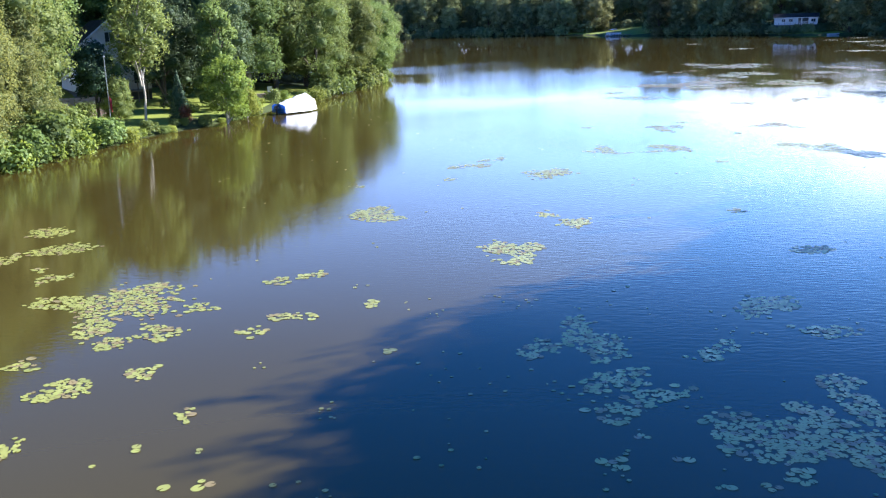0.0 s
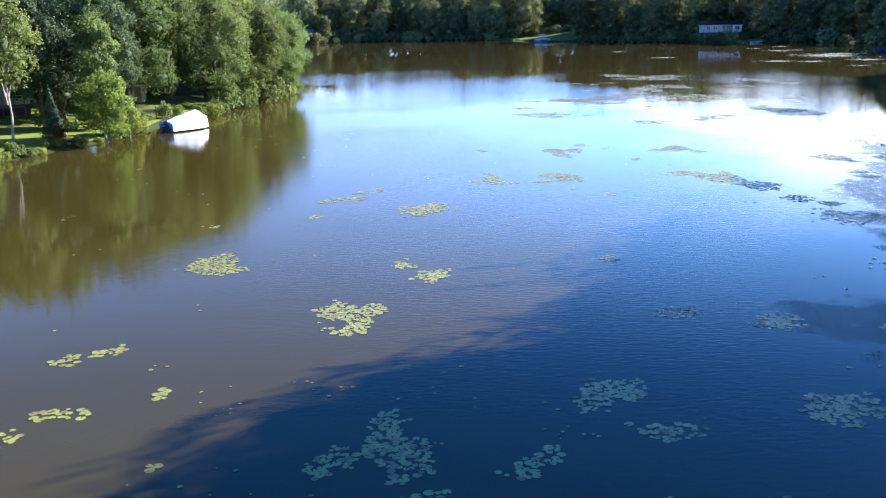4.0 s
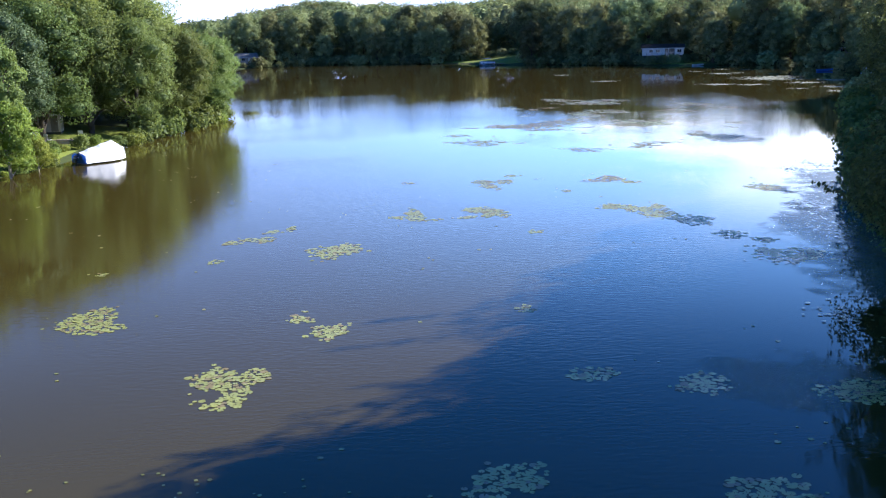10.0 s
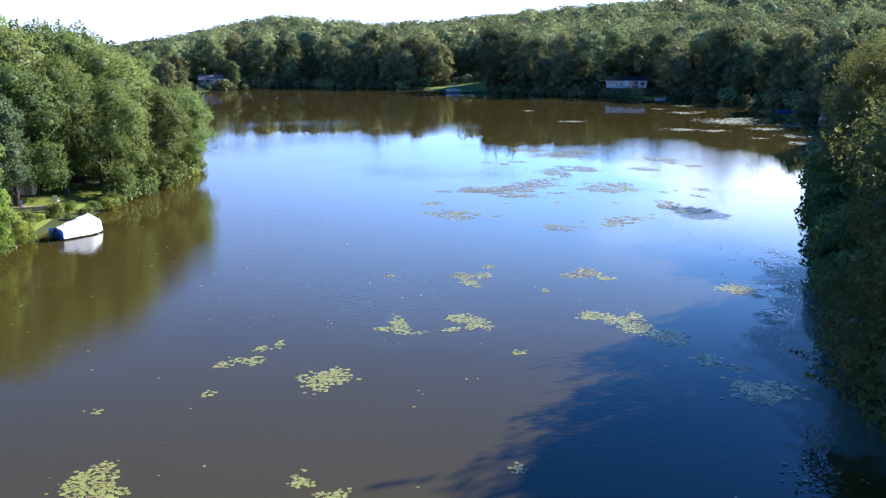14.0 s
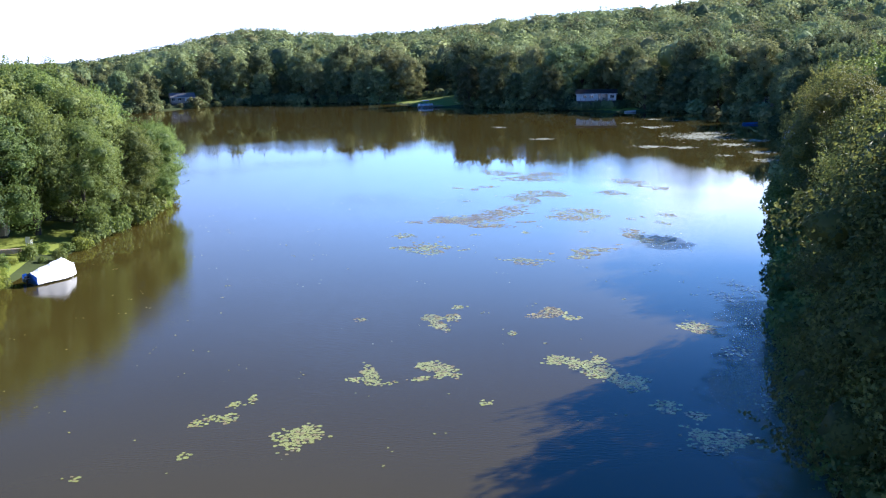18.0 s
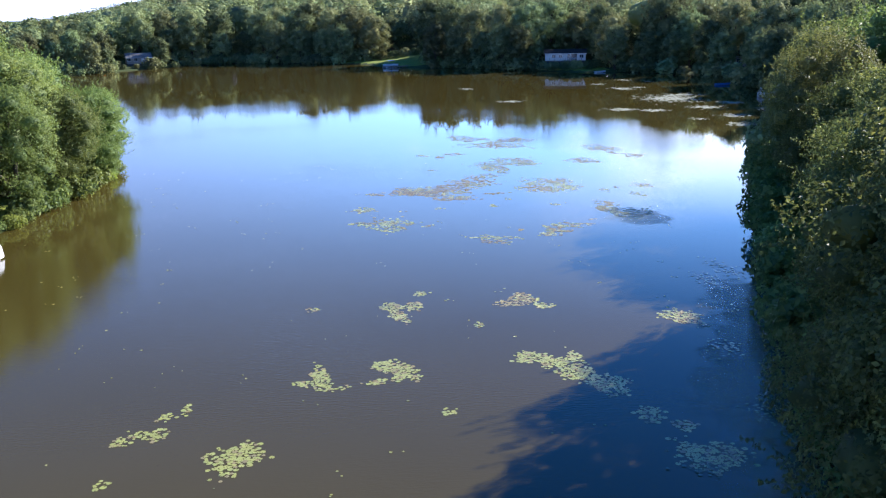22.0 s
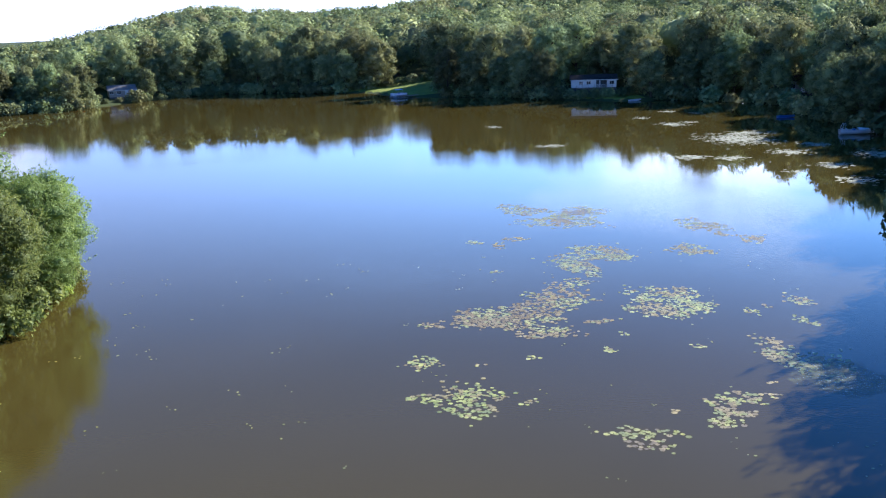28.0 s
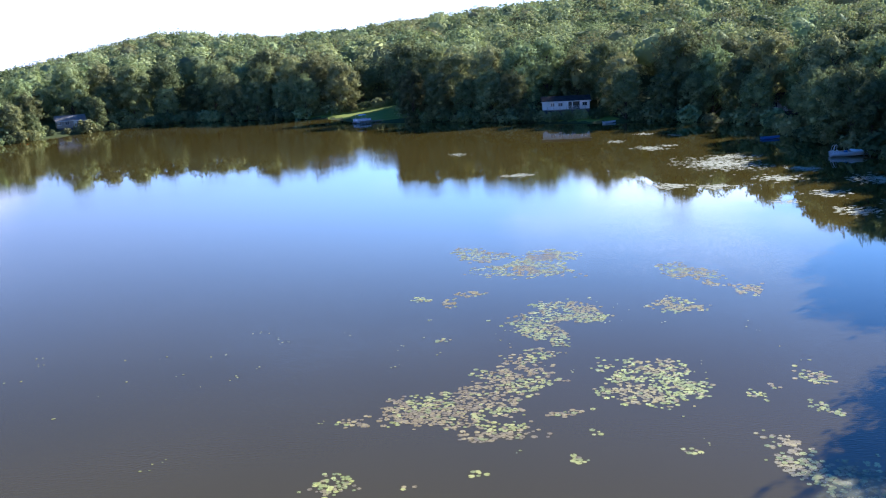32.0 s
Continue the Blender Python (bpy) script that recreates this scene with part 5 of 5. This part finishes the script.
def arch_boat(m):
    t = thing("motor_boat", "white open motor boat with an arched canopy frame", "boat", m)
    part("hull", hull_mesh(6.0, 2.2, 0.75), GELCOAT, t)
    block("cockpit_sole", (0, 2.3, 0.22, 1.6, 3.8, 0.05), WOOD, t)
    block("console", (0.35, 2.4, 0.27, 0.7, 0.5, 0.7), BLUE, t, "blue helm console", 0.05)
    block("windscreen", (0.35, 2.68, 0.95, 0.8, 0.04, 0.35), GLASS, t, "", 0.01)
    for y in (0.7, 1.5):
        st = block("bench", (0, y, 0.27, 1.5, 0.45, 0.35), GELCOAT, t, "white padded bench", 0.06)
        block("backrest", (0, y - 0.26, 0.62, 1.5, 0.1, 0.35), GELCOAT, st, "", 0.04)
    for y0 in (0.35, 0.75):
        pts = [(-1.0, y0, 0.7)] + [(-1.0 * math.cos(a * math.pi / 8), y0 + 0.25 * math.sin(a * math.pi / 8), 0.9 + 1.0 * math.sin(a * math.pi / 8)) for a in range(9)] + [(1.0, y0, 0.7)]
        v, f = tube(pts, [0.035] * len(pts), 7)
        part("canopy_bow", mesh_from("canopy_bow", v, f, GELCOAT, True), None, t, "white tubular canopy bow")
    bm, rows = bmesh.new(), []
    for i in range(8):
        u = i / 7
        half = 1.05 * (1 - 0.75 * u * u)
        rows.append([bm.verts.new((a * half, 3.1 + 2.6 * u, 0.86 + 0.3 * (1 - abs(a)) * (1 - 0.6 * u) + 0.05 * math.sin(9 * u + 3 * a))) for a in (-1, -0.5, 0, 0.5, 1)])
    for r0, r1 in zip(rows, rows[1:]):
        for j in range(4):
            bm.faces.new((r0[j], r0[j + 1], r1[j + 1], r1[j]))
    part("bow_cover", bm, TARP, t, "white canvas cover over the bow")


arch_boat(Matrix.Translation((108.0, 200.3, 0.05)) @ pose(0, 0, 0, 0, 0, -112))
dock(Matrix.Translation((112.6, 197.0, 0)) @ pose(0, 0, 0, 0, 0, -80), 6.0, "short wooden dock beside the covered pontoon boat")


def ladder(m):
    t = thing("dock_ladder", "white metal swim ladder standing on the dock", "ladder", m)
    for x in (-0.3, 0.3):
        rod("rail", (x, 0, 0), (x, 0, 1.5), 0.03, GELCOAT, t)
    for k in range(5):
        rod("rung", (-0.3, 0, 0.2 + 0.28 * k), (0.3, 0, 0.2 + 0.28 * k), 0.022, GELCOAT, t)


ladder(Matrix.Translation((116.0, 197.6, 0.5)) @ pose(0, 0, 0, 0, 0, 20))


def rowboat(m, mat, label):
    t = thing("rowboat", label, "boat", m)
    part("hull", hull_mesh(3.8, 1.4, 0.42), mat, t)
    for y in (0.6, 1.7, 2.6):
        block("thwart", (0, y, 0.26, 1.1, 0.24, 0.04), WOOD, t)
    return t


rowboat(Matrix.Translation((100.5, 283.6, 0.02)) @ pose(0, 0, 0, 0, 0, -75), GELCOAT, "small white rowboat at the far bank")
rowboat(Matrix.Translation((112.5, 229.5, 0.02)) @ pose(0, 0, 0, 0, 0, -95), BLUE, "small blue rowboat near the reedy bank")
rowboat(Matrix.Translation((62.5, 328.0, 0.02)) @ pose(0, 0, 0, 0, 0, -70), GELCOAT, "small pale boat at the far dock")


def kayak(m):
    t = thing("kayak", "orange plastic kayak lying on the far bank", "kayak", m)
    v, f = tube([(0, -1.9, 0.2), (0, -1.2, 0.17), (0, 0, 0.16), (0, 1.2, 0.17), (0, 1.9, 0.22)], [0.03, 0.24, 0.33, 0.24, 0.03], 12)
    part("hull", mesh_from("hull", np.array(v) * (1, 1, 0.75), f, ORANGE, True), None, t)
    v, f = tube([(0, -0.45, 0.36), (0, 0.45, 0.36)], [0.22, 0.22], 10)
    part("cockpit_rim", mesh_from("cockpit_rim", np.array(v) * (1, 1, 0.2) + (0, 0, 0.29), f, BLACK, True), None, t)


kx, ky = -52.4, 353.0
kayak(Matrix.Translation((kx, ky, ground_z(kx, ky) + 0.12)) @ pose(0, 0, 0, 0, 0, 68) @ Matrix.Diagonal((1.3, 1.3, 1.3, 1)))


# ---- houses ----
def house(name, label, m, w, d, plinth, eave, ridge, wall, roof, windows, doors=(), deck=0.0, over=0.4, gable_front=False):
    """A small house: plinth, boarded walls, gabled roof with eaves, framed windows and doors on its front (-y) side."""
    t = thing(name, label, "house", m)
    block("foundation", (0, 0, -1.5, w - 0.1, d - 0.1, plinth + 1.5), FOOTING, t, "", 0)
    bm = box(bmesh.new(), 0, 0, plinth, w, d, eave - plinth)
    if gable_front:
        for y in (-d / 2, d / 2):
            q = [bm.verts.new(p) for p in ((-w / 2, y, eave), (w / 2, y, eave), (0, y, ridge))]
            bm.faces.new(q)
    else:
        for x in (-w / 2, w / 2):
            q = [bm.verts.new(p) for p in ((x, -d / 2, eave), (x, d / 2, eave), (x, 0, ridge))]
            bm.faces.new(q)
    walls = part("wall", bm, wall, t)
    n = int((eave - plinth) / 0.22)
    for k in range(n):
        block("siding_board", (0, -d / 2 - 0.012, plinth + 0.01 + k * 0.22, w, 0.02, 0.2), wall, walls, "", 0)
    half, run = (w / 2 + over, d / 2 + over) if gable_front else (d / 2 + over, w / 2 + over)
    drop = (ridge - eave) / ((w if gable_front else d) / 2) * over
    for s in (-1, 1):
        bm = bmesh.new()
        pts = [(0, -run, ridge), (0, run, ridge), (s * half, run, eave - drop), (s * half, -run, eave - drop)]
        if not gable_front:
            pts = [(y, x, z) for x, y, z in pts]
        bm.faces.new([bm.verts.new(p) for p in pts])
        g = bmesh.ops.solidify(bm, geom=bm.faces[:], thickness=0.14)
        bmesh.ops.recalc_face_normals(bm, faces=bm.faces[:])
        rf = part("roof", bm, roof, t)
        if gable_front:
            v, f = tube([(0, -run - 0.03, ridge), (s * half, -run - 0.03, eave - drop)], [0.12, 0.12], 4)
            part("bargeboard", mesh_from("bargeboard", v, f, WHITE), None, rf, "white bargeboard")
        else:
            block("fascia", (0, s * half, eave - drop - 0.1, 2 * run, 0.04, 0.18), WHITE, rf, "white fascia board", 0)
    for x, z, ww, hh in windows:
        wn = thing("window", "", "")
        wn.parent = t
        block("frame", (x, -d / 2 - 0.045, z - 0.08, ww + 0.16, 0.05, hh + 0.16), WHITE, wn, "", 0)
        block("pane", (x, -d / 2 - 0.062, z, ww, 0.03, hh), GLASS, wn, "", 0)
        block("mullion", (x, -d / 2 - 0.085, z, 0.05, 0.02, hh), WHITE, wn, "", 0)
        block("sill", (x, -d / 2 - 0.1, z - 0.13, ww + 0.24, 0.14, 0.05), WHITE, wn, "", 0)
    for x, ww, mt in doors:
        dr = block("door", (x, -d / 2 - 0.05, plinth + 0.04, ww, 0.06, 2.05), mt, t)
        block("handle", (x + ww * 0.35, -d / 2 - 0.1, plinth + 1.0, 0.05, 0.05, 0.12), STEEL, dr, "", 0)
    if deck:
        block("deck", (0, -d / 2 - deck / 2 - 0.03, plinth - 0.15, w * 0.8, deck, 0.14), WOOD, t)
        for k in range(7):
            x = -w * 0.4 + 0.06 + k * (w * 0.8 - 0.12) / 6
            block("deck_post", (x, -d / 2 - deck + 0.06, -1.2, 0.1, 0.1, plinth + 2.1), WOOD, t, "", 0)
        for z in (0.35, 0.62, 0.9):
            block("deck_rail", (0, -d / 2 - deck + 0.06, plinth + z, w * 0.8, 0.05, 0.07), WHITE, t, "", 0)
    return t


def at_ground(x, y, turn=0.0):
    return Matrix.Translation((x, y, ground_z(x, y))) @ pose(0, 0, 0, 0, 0, turn)


house("cottage", "low white cottage with a dark roof and a railed deck", at_ground(97.6, 304, -17), 12.6, 7.0, 1.45, 3.75, 4.9, WHITE, SHINGLE,
      [(-3.6, 2.35, 1.0, 0.85), (-1.5, 2.35, 1.1, 0.85), (5.0, 2.3, 1.2, 0.9)], [(1.1, 0.9, GLASS), (2.7, 1.8, GLASS)], 1.6)
house("cottage", "beige lakeside house with a pale grey roof", at_ground(-42.8, 379, 14), 8.6, 6.5, 0.5, 2.8, 4.3, BEIGE, ROOF_GREY, [(-3.6, 1.5, 1.2, 1.0), (-1.2, 1.5, 1.2, 1.0), (3.4, 1.3, 1.6, 1.2)], [(1.2, 0.95, WHITE)])
house("cottage", "beige house half hidden by dark trees", at_ground(139, 263, -38), 9.0, 7.0, 0.6, 3.4, 5.0, BEIGE, SHINGLE, [(-2.4, 1.6, 1.0, 1.1), (2.4, 1.6, 1.0, 1.1)], [(0, 0.95, WHITE)])
house("garden_shed", "small white shed beside the far shore", at_ground(-62.3, 354, 18), 4.0, 2.8, 0.15, 2.3, 3.0, WHITE, ROOF_GREY, [(-1.0, 1.2, 0.7, 0.7)], [(0.8, 0.9, WHITE)])
house("gabled_house", "tall white gabled house behind garden trees", at_ground(-38.4, 96.2, 32), 7.2, 9.0, 0.5, 4.4, 7.3, WHITE, SHINGLE,
      [(-2.4, 1.1, 0.9, 1.1), (2.4, 1.1, 0.9, 1.1), (-1.5, 3.0, 1.0, 1.1), (1.5, 3.0, 1.0, 1.1), (0, 5.2, 0.8, 0.9)], [(0, 1.0, BLUE)], 1.8, 0.5, True)
# The ochre cabin is invented, standing in for a yellow-orange spot among the trees.
house("stand_in_cabin", "invented ochre cabin for a yellow spot among the trees", at_ground(-38.5, 106.0, 12), 4.5, 3.5, 0.3, 3.6, 4.6, OCHRE, SHINGLE, [(0, 1.6, 1.0, 1.0)], [(1.5, 0.9, WOOD)])
house("garden_shed", "cream garden shed by the water behind trees", at_ground(-27.5, 108.5, 10), 2.2, 2.0, 0.15, 2.2, 2.8, CREAM, SHINGLE, [(-0.5, 1.2, 0.5, 0.5)], [(0.5, 0.7, WOOD)])


# ---- garden things on the sunny bank ----
def stone_wall(m, length, rows=3):
    t = thing("garden_wall", "low wall of pinkish stone blocks on the lawn", "wall", m)
    rr = np.random.default_rng(int(length * 10))
    for r in range(rows):
        x = -length / 2 + (0.25 if r % 2 else 0)
        while x < length / 2 - 0.2:
            w = rr.uniform(0.35, 0.6)
            block("stone", (x + w / 2, rr.uniform(-0.02, 0.02), r * 0.25, w - 0.02, 0.4, 0.235), STONE, t, "", 0.03)
            x += w
    return t


stone_wall(at_ground(-35.6, 84.3, 25), 4.5, 5)
stone_wall(at_ground(-25.4, 101.0, 15), 4.5, 2)
block_steps = thing("garden_steps", "pale stone steps up from the lawn", "steps", at_ground(-33.4, 81.5, 30))
for k in range(4):
    block("step", (0, k * 0.32, -0.3, 1.4, 0.34, 0.3 + 0.17 * (k + 1)), STONE, block_steps, "", 0.02)

pole = thing("flagpole", "slim grey flagpole with a small hanging flag", "flagpole", at_ground(-29.0, 73.2))
rod("pole", (0, 0, -0.3), (0.0, 0, 6.0), 0.035, STEEL, pole, "", 10)
rod("finial", (0, 0, 6.0), (0, 0, 6.12), 0.08, STEEL, pole)
bm = bmesh.new()
grid = [[bm.verts.new((0.06 + 0.2 * j / 5, 0.06 * math.sin(j * 1.9 + i * 0.5), 3.0 - i * 0.16 - 0.05 * j)) for j in range(6)] for i in range(7)]
for r0, r1 in zip(grid, grid[1:]):
    for j in range(5):
        bm.faces.new((r0[j], r0[j + 1], r1[j + 1], r1[j]))
part("flag", bm, RED, pole, "red and white cloth hanging limp")


def lawn_chair(m, k):
    t = thing("lawn_chair", "white plastic lawn chair on the grass", "chair", m, "lawn chairs")
    block("seat", (0, 0, 0.38, 0.52, 0.5, 0.05), GELCOAT, t)
    b = block("backrest", (0, 0.27, 0.42, 0.52, 0.05, 0.6), GELCOAT, t)
    for x in (-0.23, 0.23):
        for y in (-0.2, 0.22):
            block("leg", (x, y, 0, 0.05, 0.05, 0.38), GELCOAT, t, "", 0)
        block("armrest", (x * 1.1, 0.02, 0.6, 0.06, 0.46, 0.04), GELCOAT, t)


for k, (x, y, a) in enumerate(((-25.6, 101.6, 150), (-27.0, 102.4, 200), (-23.4, 105.0, 170))):
    lawn_chair(at_ground(x, y, a), k)
